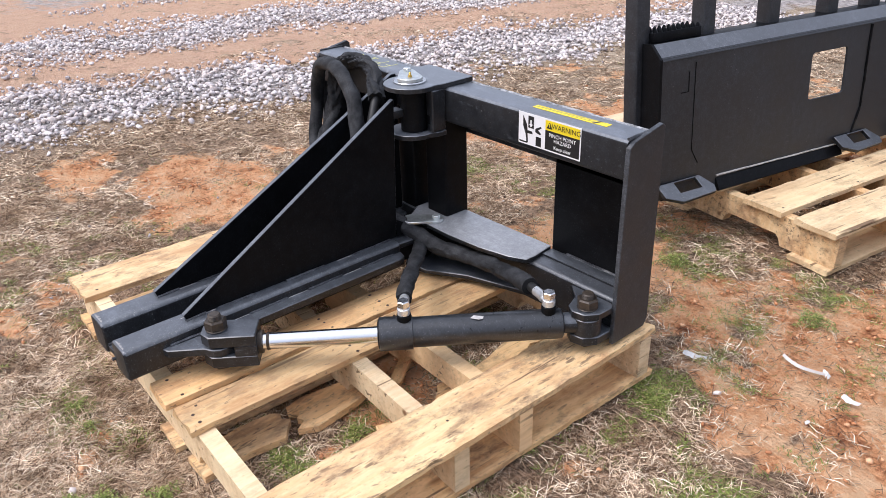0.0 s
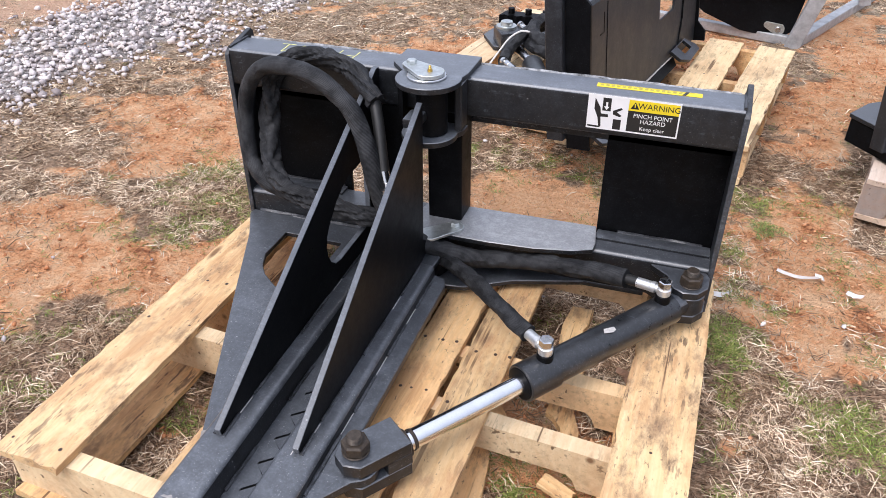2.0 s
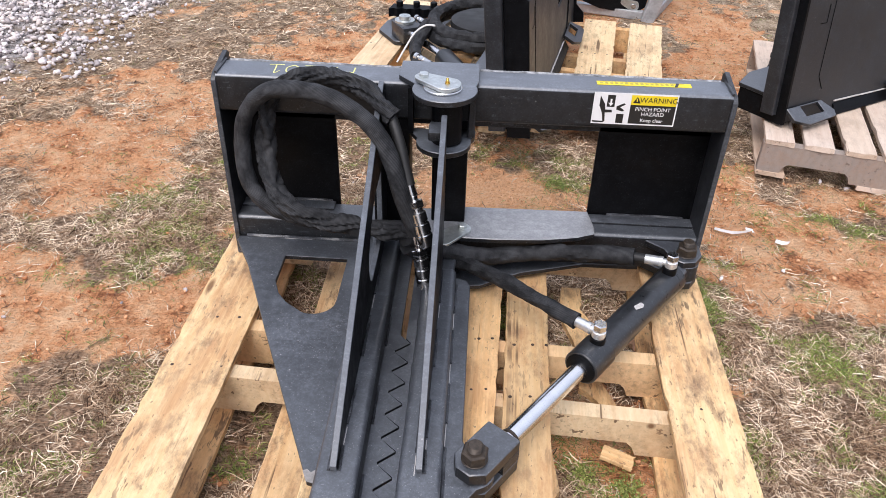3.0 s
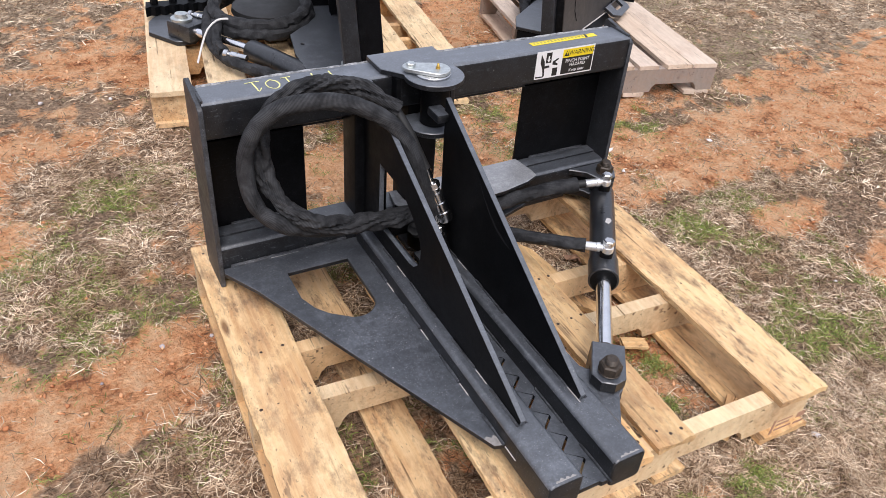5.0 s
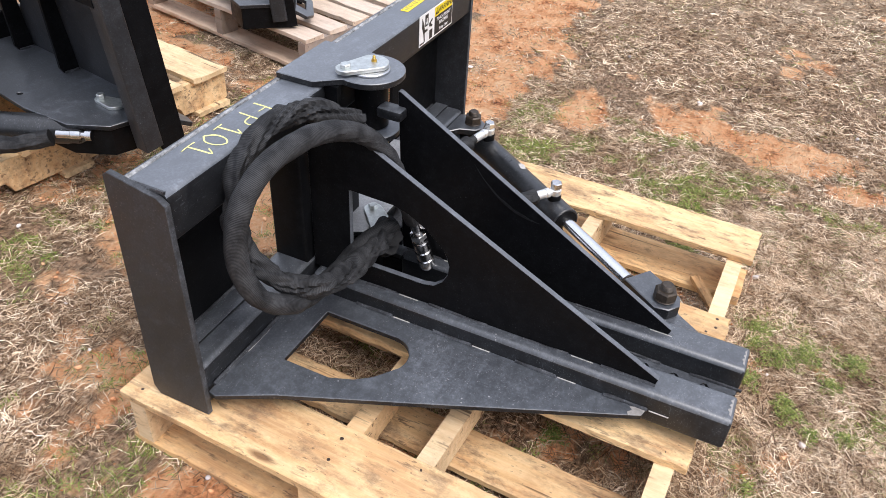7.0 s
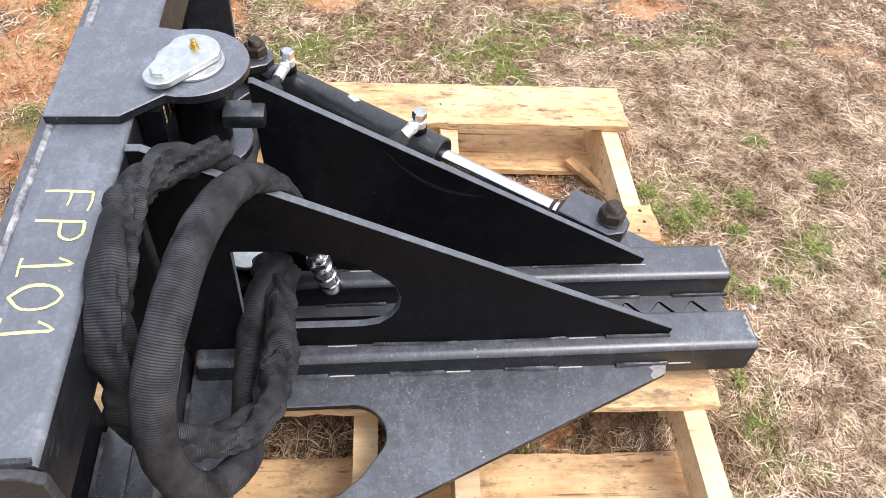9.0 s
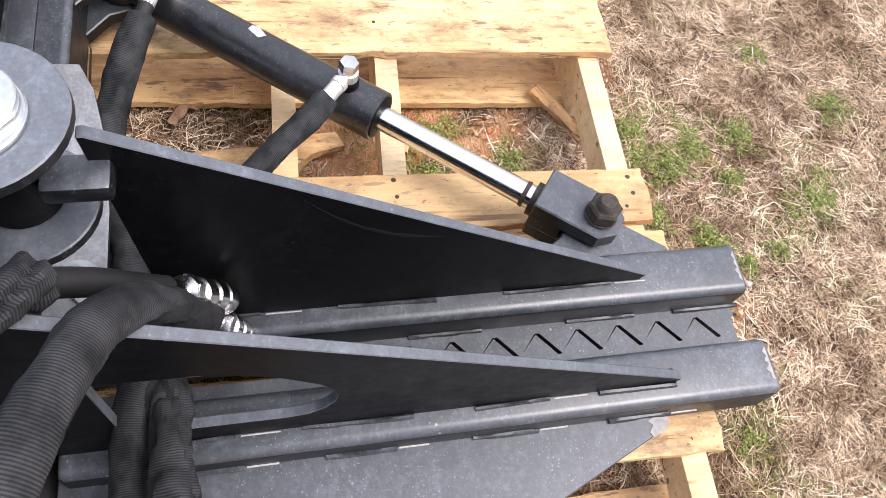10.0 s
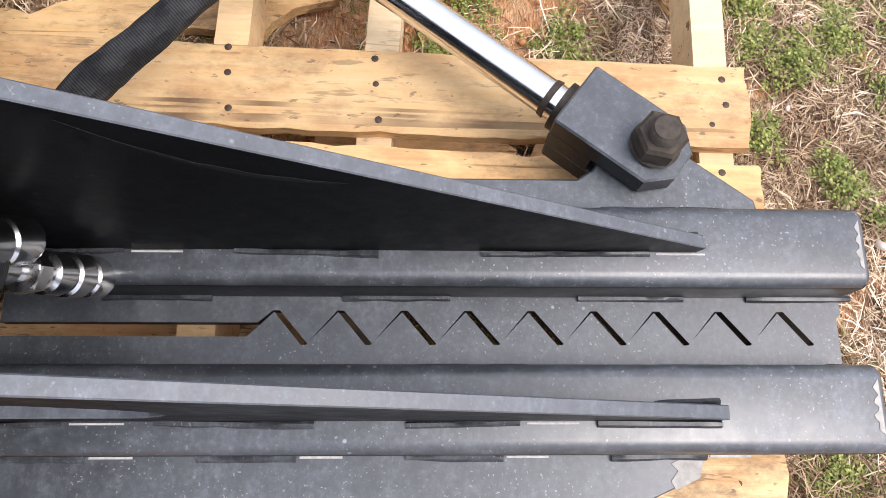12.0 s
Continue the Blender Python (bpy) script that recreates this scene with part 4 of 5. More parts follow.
pallet("weathered pinkish-grey pallet under a black attachment", P3_AT,
       [(0.318, 0.124, -0.508, 0.508, 0.3, 0), (0.194, 0.119, -0.508, 0.508, -0.3, 0), (0.050, 0.092, -0.508, 0.508, 0.4, 0), (-0.070, 0.095, -0.508, 0.508, 0, 0), (-0.202, 0.095, -0.508, 0.508, -0.5, 0), (-0.332, 0.095, -0.508, 0.508, 0, 0)],
       [(-0.33, 0.10, -0.508, 0.508, 0, 0), (0.0, 0.10, -0.508, 0.508, 0, 0), (0.31, 0.12, -0.508, 0.508, 0, 0)], OLD, DULL, 70, half=(0.38, 0.508), nails=False, strings=(-0.486, 0.0, 0.486))


# ---------------------------------------------------------------- the attachment on the near pallet
puller = thing("tree_puller", "black steel tree puller attachment with hydraulic cylinder, on pallet", "attachment", pose(0, 0, 0, 0, -0.6, 0))
XL, XR, ZB = -0.528, 0.640, 0.153

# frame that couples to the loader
part("top_tube", bar(XL + 0.011, XR - 0.011, 0.0, 0.088, 0.552, 0.643, 0, 0.010), EVEN_SKYLIT, puller)
part("rear_lip", box(XL + 0.011, XR - 0.011, 0.089, 0.104, 0.50, 0.636, 0.002), DUSTY_SKYLIT, puller)
part("weld_seam", bead((XL + 0.02, 0.0885, 0.639), (XR - 0.02, 0.0885, 0.639), 0.0055, 3), SEAM, puller, "long rippled weld with chalky paint")
for x0, x1 in ((XL, XL + 0.0115), (XR - 0.0115, XR)):
    prof = [(-0.004, ZB), (0.112, ZB), (0.124, ZB + 0.02), (0.114, 0.650), (0.104, 0.658), (0.012, 0.640), (-0.004, 0.628)]
    part("end_plate", slab(prof, "yz", x0, x1, bevel=0.0012), SATIN, puller, edge=(0, PALE_EDGE))
part("weld_seam", bead((XL + 0.012, 0.004, 0.645), (XL + 0.012, 0.084, 0.645), 0.004, 5), WELD, puller)
part("weld_seam", bead((XR - 0.012, 0.004, 0.645), (XR - 0.012, 0.084, 0.645), 0.004, 6), WELD, puller)
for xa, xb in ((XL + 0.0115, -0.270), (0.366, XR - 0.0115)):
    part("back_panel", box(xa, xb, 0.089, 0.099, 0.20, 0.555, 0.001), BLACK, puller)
    part("weld_seam", bead((xa + 0.05, 0.087, 0.268), (xb - 0.02, 0.087, 0.268), 0.006, 8), WELD, puller)
part("bottom_channel", bar(XL + 0.0115, XR - 0.0115, 0.002, 0.088, 0.166, 0.265, 0, 0.012), DUSTY_SKYLIT, puller)
for k, z in enumerate((0.2665,)):
    for xa, xb in ((XL + 0.013, -0.28), (0.37, XR - 0.013)):
        part("flange_strip", box(xa, xb, 0.046, 0.084, 0.2652, 0.271, 0.0015), DUSTY_SKYLIT, puller)
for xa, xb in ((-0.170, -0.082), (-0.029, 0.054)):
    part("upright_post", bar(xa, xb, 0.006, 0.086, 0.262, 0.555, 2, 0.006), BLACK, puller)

# pivot at the centre
PX, PY = 0.0, -0.056
tongue = [(-0.105, 0.092), (0.072, 0.092), (0.072, -0.010), *arc(PX, PY, 0.070, 18, -198, 22), (-0.105, 0.010)]
part("pivot_plate", slab(tongue, "xy", 0.6435, 0.6565, bevel=0.0015), EVEN_SKYLIT, puller)
ear = [(-0.085, 0.0), (0.070, 0.0), (0.068, -0.03), *arc(PX, PY, 0.061, 10, -190, 20), (-0.075, -0.02)]
part("pivot_ear", slab(ear, "xy", 0.520, 0.533, bevel=0.0015), EVEN_SKYLIT, puller)
part("ear_web", slab([(0.0, 0.534), (0.0, 0.643), (-0.044, 0.643), (-0.044, 0.534)], "yz", 0.052, 0.068, bevel=0.003), DUSTY_SKYLIT, puller)
part("ear_web", slab([(-0.004, 0.534), (-0.004, 0.643), (-0.030, 0.643), (-0.030, 0.534)], "yz", -0.082, -0.071), BLACK, puller)
part("pivot_barrel", rod((PX + 0.006, PY, 0.534), (PX + 0.006, PY, 0.6433), 0.034), BLACK, puller)
part("stop_block", box(-0.030, 0.006, -0.140, -0.085, 0.572, 0.594, 0.005), DUSTY_SKYLIT, puller)
pin = part("pivot_pin", rod((PX - 0.004, PY, 0.6565), (PX - 0.004, PY, 0.662), 0.042, 36), STEEL, puller, "zinc washer under the pin head")


def flag(parent, cx, cy, z, ang, s=1.0):
    """A zinc pin keeper: a teardrop plate with a bolt and a grease nipple."""
    pts = [*arc(0, 0, 0.033 * s, -80, 80, 14), *arc(-0.058 * s, 0, 0.020 * s, 100, 260, 10)]
    m = pose(cx, cy, z, 0, 0, ang)
    keeper = part("pin_keeper", slab(pts, "xy", 0.0, 0.009 * s, bevel=0.0012), ZINC, parent, "zinc-plated pin keeper", at=m)
    part("keeper_bolt", hexnut((-0.058 * s, 0, 0.009 * s), (-0.058 * s, 0, 0.017 * s), 0.011 * s), ZINC, keeper)
    nip = lathe((0.004, 0, 0.009 * s), (0.004, 0, 0.026 * s), [(0, 0.0055), (0.003, 0.0055), (0.0032, 0.0036), (0.0065, 0.0036), (0.008, 0.0026), (0.010, 0.0034), (0.012, 0.002)], 12)
    part("grease_nipple", nip, BRASS, keeper, "yellow grease nipple")
    return keeper


flag(puller, PX + 0.002, PY - 0.004, 0.6625, -32)

# lower pivot plates
low = [(-0.062, 0.0), (-0.050, 0.060), (0.060, 0.078), (0.366, 0.084), (0.376, 0.012), (0.374, -0.016), (0.330, -0.036), (0.245, -0.054), (0.140, -0.062), (0.030, -0.062), (-0.030, -0.054)]
part("lower_pivot_plate", slab(low, "xy", 0.2655, 0.2775, bevel=0.0015), GLARE_DUSTY, puller)
foot = [(-0.05, 0.0), (0.50, 0.0), (0.36, -0.004), (0.20, -0.055), (0.10, -0.115), (0.03, -0.125), (-0.05, -0.06)]
part("foot_plate", slab(foot, "xy", 0.164, 0.176, bevel=0.0015), DUSTY_SKYLIT, puller)
small = [*arc(0, 0, 0.022, -80, 80, 10), *arc(-0.064, 0.0, 0.027, 100, 260, 10)]
lowkeep = part("pin_keeper", slab(small, "xy", 0, 0.007, bevel=0.001), ZINC, puller, "dull zinc-plated pin keeper", at=pose(0.050, -0.032, 0.2778, 0, 0, 46))
part("keeper_bolt", hexnut((0.002, 0, 0.007), (0.002, 0, 0.017), 0.011), ZINC, lowkeep)
hub = part("jaw_hub", rod((PX, PY - 0.004, 0.178), (PX, PY - 0.004, 0.264), 0.046, 36), BLACK, puller)
part("hub_cheek", box(-0.024, 0.030, -0.152, -0.058, 0.182, 0.224, 0.004), BLACK, hub)

# fixed base plate and jaws
JL, JR = (-0.1765, -0.1005), (-0.0330, 0.0425)
base = [(XL + 0.012, -0.002), (-0.105, -0.002), (-0.105, -0.05), (JL[0] + 0.002, -0.06), (JL[0] + 0.002, -0.744), (-0.195, -0.738), (-0.245, -0.624), (-0.368, -0.344), (-0.468, -0.112), (XL + 0.009, -0.020)]
cut = [(-0.383, -0.077), (-0.228, -0.079), (-0.228, -0.240), *arc(-0.278, -0.240, 0.050, 0, -115, 10), (-0.343, -0.252), (-0.366, -0.222), (-0.383, -0.178)]
part("base_plate", slab(base, "xy", 0.195, 0.207, [cut[::-1]], bevel=0.0012), DUSTY_SKYLIT, puller, "dusty black plate with a window cut in it")
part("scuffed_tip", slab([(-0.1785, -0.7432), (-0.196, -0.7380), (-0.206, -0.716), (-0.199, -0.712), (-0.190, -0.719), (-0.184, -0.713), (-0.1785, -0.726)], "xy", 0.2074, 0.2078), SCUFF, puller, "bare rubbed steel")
part("fixed_jaw", bar(*JL, -0.890, -0.012, 0.172, 0.249, 1, 0.013, 5, cap=0.005), DUSTY_SKYLIT, puller)
part("moving_jaw", bar(*JR, -0.894, -0.150, 0.172, 0.249, 1, 0.013, 5, cap=0.005), DUSTY_SKYLIT, puller)
part("jaw_cap", slab([(JR[0] + 0.008, -0.148), (JR[1] - 0.006, -0.148), (JR[1] - 0.002, -0.085), (JR[0] + 0.012, -0.085)], "xy", 0.226, 0.243, bevel=0.003), DUSTY_SKYLIT, puller)
for (xa, xb), ya, deep in ((JL, -0.890, 0.009), (JR, -0.894, 0.007)):
    # paint worn away along the top of the open end, deepest on the outer side
    rim = [(xa + 0.016 + (xb - xa - 0.030) * i / 14, ya + 0.0055 + deep * math.sin(math.pi * i / 14) ** 0.6 * (0.62 + 0.30 * math.sin(i * 1.7) + 0.22 * math.sin(i * 0.45 + 1))) for i in range(15)]
    part("scuffed_tip", slab([(xa + 0.016, ya + 0.0052), (xb - 0.014, ya + 0.0052)] + rim[::-1], "xy", 0.2491, 0.2494), SCUFF, puller, "bare rubbed steel edge", smooth=False)


pitch = 0.0591
TIP_X, ROOT_X, SLOT = -0.0475, -0.0780, 0.0058
saw_l = [(JL[1] - 0.004, -0.886), (JL[1] - 0.004, -0.02), (-0.0705, -0.02), (-0.0705, -0.333)]
saw_r = [(JR[0] + 0.004, -0.8905), (JR[0] + 0.004, -0.11), (-0.0575, -0.11), (-0.0575, -0.3425)]
for i in range(9):
    y = -0.3565 - pitch * i
    saw_l += [(TIP_X, y - 0.0006), (ROOT_X, y - 0.0262), (ROOT_X, y - 0.0262 - SLOT + 0.0012)]
    saw_r += [(TIP_X + 0.0014, y + 0.0006), (TIP_X + 0.0014, y - SLOT), (ROOT_X + 0.0014, y - 0.0262 - SLOT), (ROOT_X + 0.0014, y - 0.0262 - SLOT - 0.0004)]
saw_l += [(-0.0500, -0.886)]
saw_r += [(-0.0480, -0.8905)]
part("tooth_plate", slab(saw_l, "xy", 0.184, 0.196), DUSTY_SKYLIT, puller, "saw-toothed gripping plate")
part("tooth_plate", slab(saw_r, "xy", 0.184, 0.1965), DUSTY_SKYLIT, puller, "saw-toothed gripping plate")

# tall stiffening fins, with the light on their edges painted in
slot = [(-0.095, 0.458), (-0.095, 0.287), (-0.262, 0.287), (-0.285, 0.292), (-0.303, 0.308), (-0.314, 0.330), (-0.316, 0.352), (-0.309, 0.375), (-0.297, 0.392), (-0.262, 0.424), (-0.225, 0.445), (-0.192, 0.455)]
fin_l = [(0.0, 0.249), (-0.745, 0.249), (-0.748, 0.263), (-0.016, 0.643), (0.0, 0.643)]
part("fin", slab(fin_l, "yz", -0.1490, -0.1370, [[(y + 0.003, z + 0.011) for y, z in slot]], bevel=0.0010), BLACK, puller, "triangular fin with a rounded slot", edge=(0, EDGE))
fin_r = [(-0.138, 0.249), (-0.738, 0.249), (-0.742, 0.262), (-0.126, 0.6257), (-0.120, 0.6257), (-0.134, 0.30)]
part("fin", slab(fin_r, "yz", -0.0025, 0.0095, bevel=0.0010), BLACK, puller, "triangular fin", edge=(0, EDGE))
# a thin rub line that swings with the hose
rub = [(-0.292 - 0.150 * u, 0.512 - 0.098 * (1 - (1 - u) ** 2.2) + 0.004 * u) for u in (k / 14 for k in range(15))]
wide = [0.0005 + 0.0100 * math.sin(math.pi * k / 14) ** 0.8 * (0.85 + 0.2 * math.sin(k * 1.9)) for k in range(15)]
part("rubbed_arc", slab([(y, z) for y, z in rub] + [(y + w * 0.45, z + w) for (y, z), w in zip(rub, wide)][::-1], "yz", -0.0029, -0.0026), RUB, puller, "faint curved rub mark in the paint", smooth=False)
part("fin_root", slab([(-0.134, 0.249), (-0.134, 0.30), (-0.104, 0.280), (-0.080, 0.249)], "yz", -0.002, 0.007), BLACK, puller)
for x, runs in ((-0.1510, ((-0.130, 0.070), (-0.275, 0.130), (-0.480, 0.095), (-0.640, 0.105))), (-0.1350, ((-0.150, 0.110), (-0.335, 0.125), (-0.540, 0.100), (-0.690, 0.055))),
                (-0.0045, ((-0.150, 0.085), (-0.330, 0.125), (-0.545, 0.150))), (0.0115, ((-0.160, 0.120), (-0.370, 0.110), (-0.570, 0.090), (-0.690, 0.050)))):
    for i, (y0, n) in enumerate(runs):
        sway = 0.0012 * math.sin(i * 2.7 + x * 300)
        part("weld_bead", bead((x + sway, y0, 0.2492), (x - sway, y0 - n, 0.2492), 0.0034 + 0.0007 * (i % 2), i * 4 + int(x * 1000)), WELD, puller)
        if i % 2 == 0:
            part("unpainted_gap", box(x - 0.0008, x + 0.0008, y0 - n - 0.050, y0 - n - 0.006, 0.2488, 0.2496), BARE, puller)
for i, y0 in enumerate((-0.12, -0.30, -0.48, -0.66)):
    part("weld_bead", bead((JL[0] - 0.001, y0, 0.2085), (JL[0] - 0.001, y0 - 0.085, 0.2085), 0.0045, 40 + i), WELD, puller)
    part("unpainted_gap", box(JL[0] - 0.0022, JL[0] - 0.0002, y0 - 0.125, y0 - 0.088, 0.2068, 0.2080), BARE, puller)
for i, y0 in enumerate((-0.20, -0.42, -0.64, -0.80)):
    part("weld_bead", bead((JR[0] - 0.001, y0, 0.1975), (JR[0] - 0.001, y0 - 0.10, 0.1975), 0.0042, 50 + i), WELD, puller)
    part("weld_bead", bead((JL[1] + 0.001, y0 - 0.07, 0.1972), (JL[1] + 0.001, y0 - 0.17 if y0 > -0.7 else -0.885, 0.1972), 0.0042, 60 + i), WELD, puller)
for i, y0 in enumerate((-0.18, -0.34, -0.50)):
    part("weld_bead", bead((JR[1] + 0.001, y0, 0.2225), (JR[1] + 0.001, y0 - 0.10, 0.2225), 0.0045, 70 + i), WELD, puller)
    part("unpainted_gap", box(JR[1] + 0.0002, JR[1] + 0.0020, y0 - 0.155, y0 - 0.102, 0.2214, 0.2226), BARE, puller)
part("weld_bead", bead((XL + 0.03, -0.001, 0.2085), (-0.20, -0.001, 0.2085), 0.005, 80), WELD, puller)
part("unpainted_gap", box(-0.40, -0.33, -0.0058, -0.0046, 0.2072, 0.2082), BARE, puller)

# cylinder ear on the moving jaw
jaw_ear = [(JR[1] - 0.002, -0.812), (0.057, -0.808), (0.104, -0.744), *arc(0.098, -0.706, 0.037, -70, 60, 10), (0.086, -0.655), (0.0765, -0.640), (0.0765, -0.180), (0.068, -0.158), (JR[1] - 0.002, -0.150)]
part("jaw_ear", slab(jaw_ear, "xy", 0.203, 0.2222, bevel=0.002), DUSTY_SKYLIT, puller, "long side plate with a pin eye")
part("weld_bead", bead((JR[1] + 0.001, -0.795, 0.2235), (JR[1] + 0.001, -0.66, 0.2235), 0.0048, 90), WELD, puller)

# hydraulic cylinder
A, B = Vector((0.595, -0.049, 0.216)), Vector((0.098, -0.706, 0.214))
D = (B - A).normalized()
S = Vector((-D.y, D.x, 0))


def along(d, side=0.0, up=0.0):
    return A + D * d + S * side + Vector((0, 0, up))


L = (B - A).length
D_END = (Vector((0.309, -0.421, 0.216)) - A).length
barrel = part("cylinder_barrel", lathe(along(0.055), along(D_END), [(0, 0.028), (0.004, 0.0345), (D_END - 0.075 - 0.055, 0.0345), (D_END - 0.0745 - 0.055, 0.0385), (D_END - 0.002 - 0.055, 0.0385), (D_END - 0.055, 0.0365)], 40), GLOSS, puller, "black hydraulic cylinder barrel with scraped paint")
part("gland", lathe(along(D_END - 0.001), along(D_END + 0.004), [(0, 0.034), (0.003, 0.033), (0.005, 0.022)], 36), BLACK, barrel)
part("paint_scrape", slab([(0, 0), (0.022, -0.006), (0.03, 0.004), (0.012, 0.012), (0.002, 0.009)], "xy", 0, 0.0006), BARE, barrel, "scraped bare patch", at=Matrix.Translation(along(0.235, 0.006, 0.0341)) @ Matrix.Rotation(math.atan2(D.y, D.x), 4, "Z"))
part("piston_rod", rod(along(D_END), along(L - 0.095), 0.0185, 36), CHROME, puller, "polished chrome piston rod")
part("rod_collar", lathe(along(L - 0.112), along(L - 0.082), [(0, 0.0195), (0.006, 0.0205), (0.007, 0.018), (0.014, 0.018), (0.015, 0.026), (0.028, 0.026)], 32), RUSTY, puller, "browned collar with yellow residue")


def clevis():
    """A forked block: two cheeks joined at the rod end, rounded at the pin."""
    bm = bmesh.new()
    for z0, z1 in ((-0.040, -0.012), (0.012, 0.040)):
        pts = [(-0.088, -0.036), (-0.088, 0.036), (0.012, 0.036), (0.033, 0.015), (0.033, -0.015), (0.012, -0.036)]
        b2 = slab(pts, "xy", z0, z1, bevel=0.002)
        me = bpy.data.meshes.new("tmp")
        b2.to_mesh(me)
        b2.free()
        bm.from_mesh(me)
        bpy.data.meshes.remove(me)
    box(-0.088, -0.040, -0.0358, 0.0358, -0.0122, 0.0122, 0, 1, bm)
    return bm


TURN = math.degrees(math.atan2(D.y, D.x))
part("clevis", clevis(), DUSTY_SKYLIT, puller, "forked black steel clevis", at=pose(B.x, B.y, B.z, 0, 0, TURN))


def big_bolt(c, z):
    """A brown hexagon nut on a threaded end, over a washer."""
    bolt = part("pin_bolt", rod((c[0], c[1], z), (c[0], c[1], z + 0.003), 0.024, 28), RUSTY, puller, "browned steel bolt")
    part("nut", hexnut((c[0], c[1], z + 0.003), (c[0], c[1], z + 0.025), 0.0245, 0.3), RUSTY, bolt)
    prof = [(0, 0.0135)]
    for i in range(5):
        prof += [(0.001 + i * 0.0022, 0.0140), (0.0021 + i * 0.0022, 0.0128)]
    part("threaded_end", lathe((c[0], c[1], z + 0.025), (c[0], c[1], z + 0.036), prof + [(0.0125, 0.0115)], 24), RUSTY, bolt)
    part("bolt_head", hexnut((c[0], c[1], 0.160), (c[0], c[1], 0.176), 0.023, 0.1), RUSTY, bolt)
    part("shank", rod((c[0], c[1], 0.174), (c[0], c[1], z + 0.002), 0.0130), RUSTY, bolt)


big_bolt(B, 0.2562)
for z0, z1 in ((0.170, 0.192), (0.236, 0.254)):
    lug = [(0.622, 0.012), (0.500, 0.006), (0.545, -0.030), (0.560, -0.072), (0.582, -0.086), (0.612, -0.080), (0.632, -0.052), (0.634, -0.012)]
    part("anchor_lug", slab(lug, "xy", z0, z1, bevel=0.002), DUSTY_SKYLIT, puller)
part("cylinder_eye", rod((A.x, A.y, 0.1925), (A.x, A.y, 0.2355), 0.034), DUSTY_SKYLIT, puller)
part("eye_neck", rod(along(0.015), along(0.062), 0.024), DUSTY_SKYLIT, puller)
big_bolt(A, 0.2545)


def port(d, toward):
    """A banjo fitting on the barrel with an elbow to the hose."""
    c = along(d)
    boss = part("port_boss", rod((c.x, c.y, c.z + 0.030), (c.x, c.y, c.z + 0.050), 0.0165, 24), BLACK, barrel)
    part("swivel_nut", lathe((c.x, c.y, c.z + 0.049), (c.x, c.y, c.z + 0.072), [(0, 0.0125), (0.002, 0.0145), (0.009, 0.0150), (0.016, 0.0145), (0.0175, 0.0120), (0.023, 0.0120)], 24), CRIMP, boss, "bright zinc-plated fitting")
    part("cap_nut", hexnut((c.x, c.y, c.z + 0.070), (c.x, c.y, c.z + 0.085), 0.0145, 0.4), STEEL, boss)
    t = Vector(toward)
    n = (t - c - Vector((0, 0, 0.06))).normalized()
    p = c + Vector((0, 0, 0.060))
    part("hose_stem", lathe(p, p + n * 0.062, [(0.008, 0.0085), (0.018, 0.0085), (0.019, 0.0125), (0.028, 0.0125), (0.029, 0.0115), (0.060, 0.0115), (0.062, 0.010)], 22), CRIMP, boss, "pale zinc-plated hose end")
    return p, n


FIT_F, FIT_R = 0.412, 0.088
pf, nf = port(FIT_F, (0.255, -0.300, 0.268))
pr, nr = port(FIT_R, (0.40, -0.070, 0.262))
part("hose", sweep([pf + nf * 0.055, pf + nf * 0.10, (0.215, -0.255, 0.262), (0.150, -0.185, 0.250), (0.085, -0.120, 0.232), (0.020, -0.075, 0.225), (-0.035, -0.105, 0.250), (-0.075, -0.145, 0.300)], 0.0205, 20, 0.005, 0.16, 4, 0.9), SLEEVE, puller, "hydraulic hose in a black woven sleeve")
part("hose", sweep([pr + nr * 0.055, pr + nr * 0.10], 0.0115, 14, 0.01), RUBBER, puller)
part("hose", sweep([pr + nr * 0.085, (0.400, -0.072, 0.258), (0.300, -0.048, 0.240), (0.200, -0.050, 0.232), (0.110, -0.075, 0.235), (0.030, -0.085, 0.250), (-0.030, -0.115, 0.285), (-0.075, -0.150, 0.330)], 0.0240, 20, 0.005, 0.16, 9, 0.9), SLEEVE, puller, "hydraulic hose in a black woven sleeve")

# coiled supply hoses at the side
loop_s = [(-0.05, -0.14, 0.345), (-0.126, -0.106, 0.326), (-0.213, -0.102, 0.319), (-0.301, -0.109, 0.336), (-0.383, -0.117, 0.369), (-0.442, -0.087, 0.415), (-0.456, -0.063, 0.498), (-0.435, -0.063, 0.585),
          (-0.376, -0.08, 0.643), (-0.289, -0.097, 0.655), (-0.218, -0.116, 0.640), (-0.150, -0.134, 0.600), (-0.108, -0.158, 0.540), (-0.080, -0.176, 0.452), (-0.049, -0.184, 0.368)]
part("coiled_hose", sweep(loop_s, 0.0212, 28, 0.0035, 0.10, 1, 0.90), SLEEVE, puller, "coiled hydraulic hose in a black woven sleeve")
loop_c = [(-0.05, -0.12, 0.33), (-0.122, -0.140, 0.338), (-0.193, -0.146, 0.354), (-0.268, -0.148, 0.364), (-0.338, -0.136, 0.384), (-0.386, -0.095, 0.412), (-0.407, -0.046, 0.463), (-0.409, -0.027, 0.529),
          (-0.389, -0.026, 0.603), (-0.331, -0.024, 0.646), (-0.257, -0.023, 0.655), (-0.188, -0.034, 0.645), (-0.135, -0.072, 0.617), (-0.106, -0.088, 0.598)]
part("coiled_hose", sweep(loop_c, 0.0262, 32, 0.0030, 0.33, 2, 0.90), SLEEVE, puller, "gathered black hose sleeve")
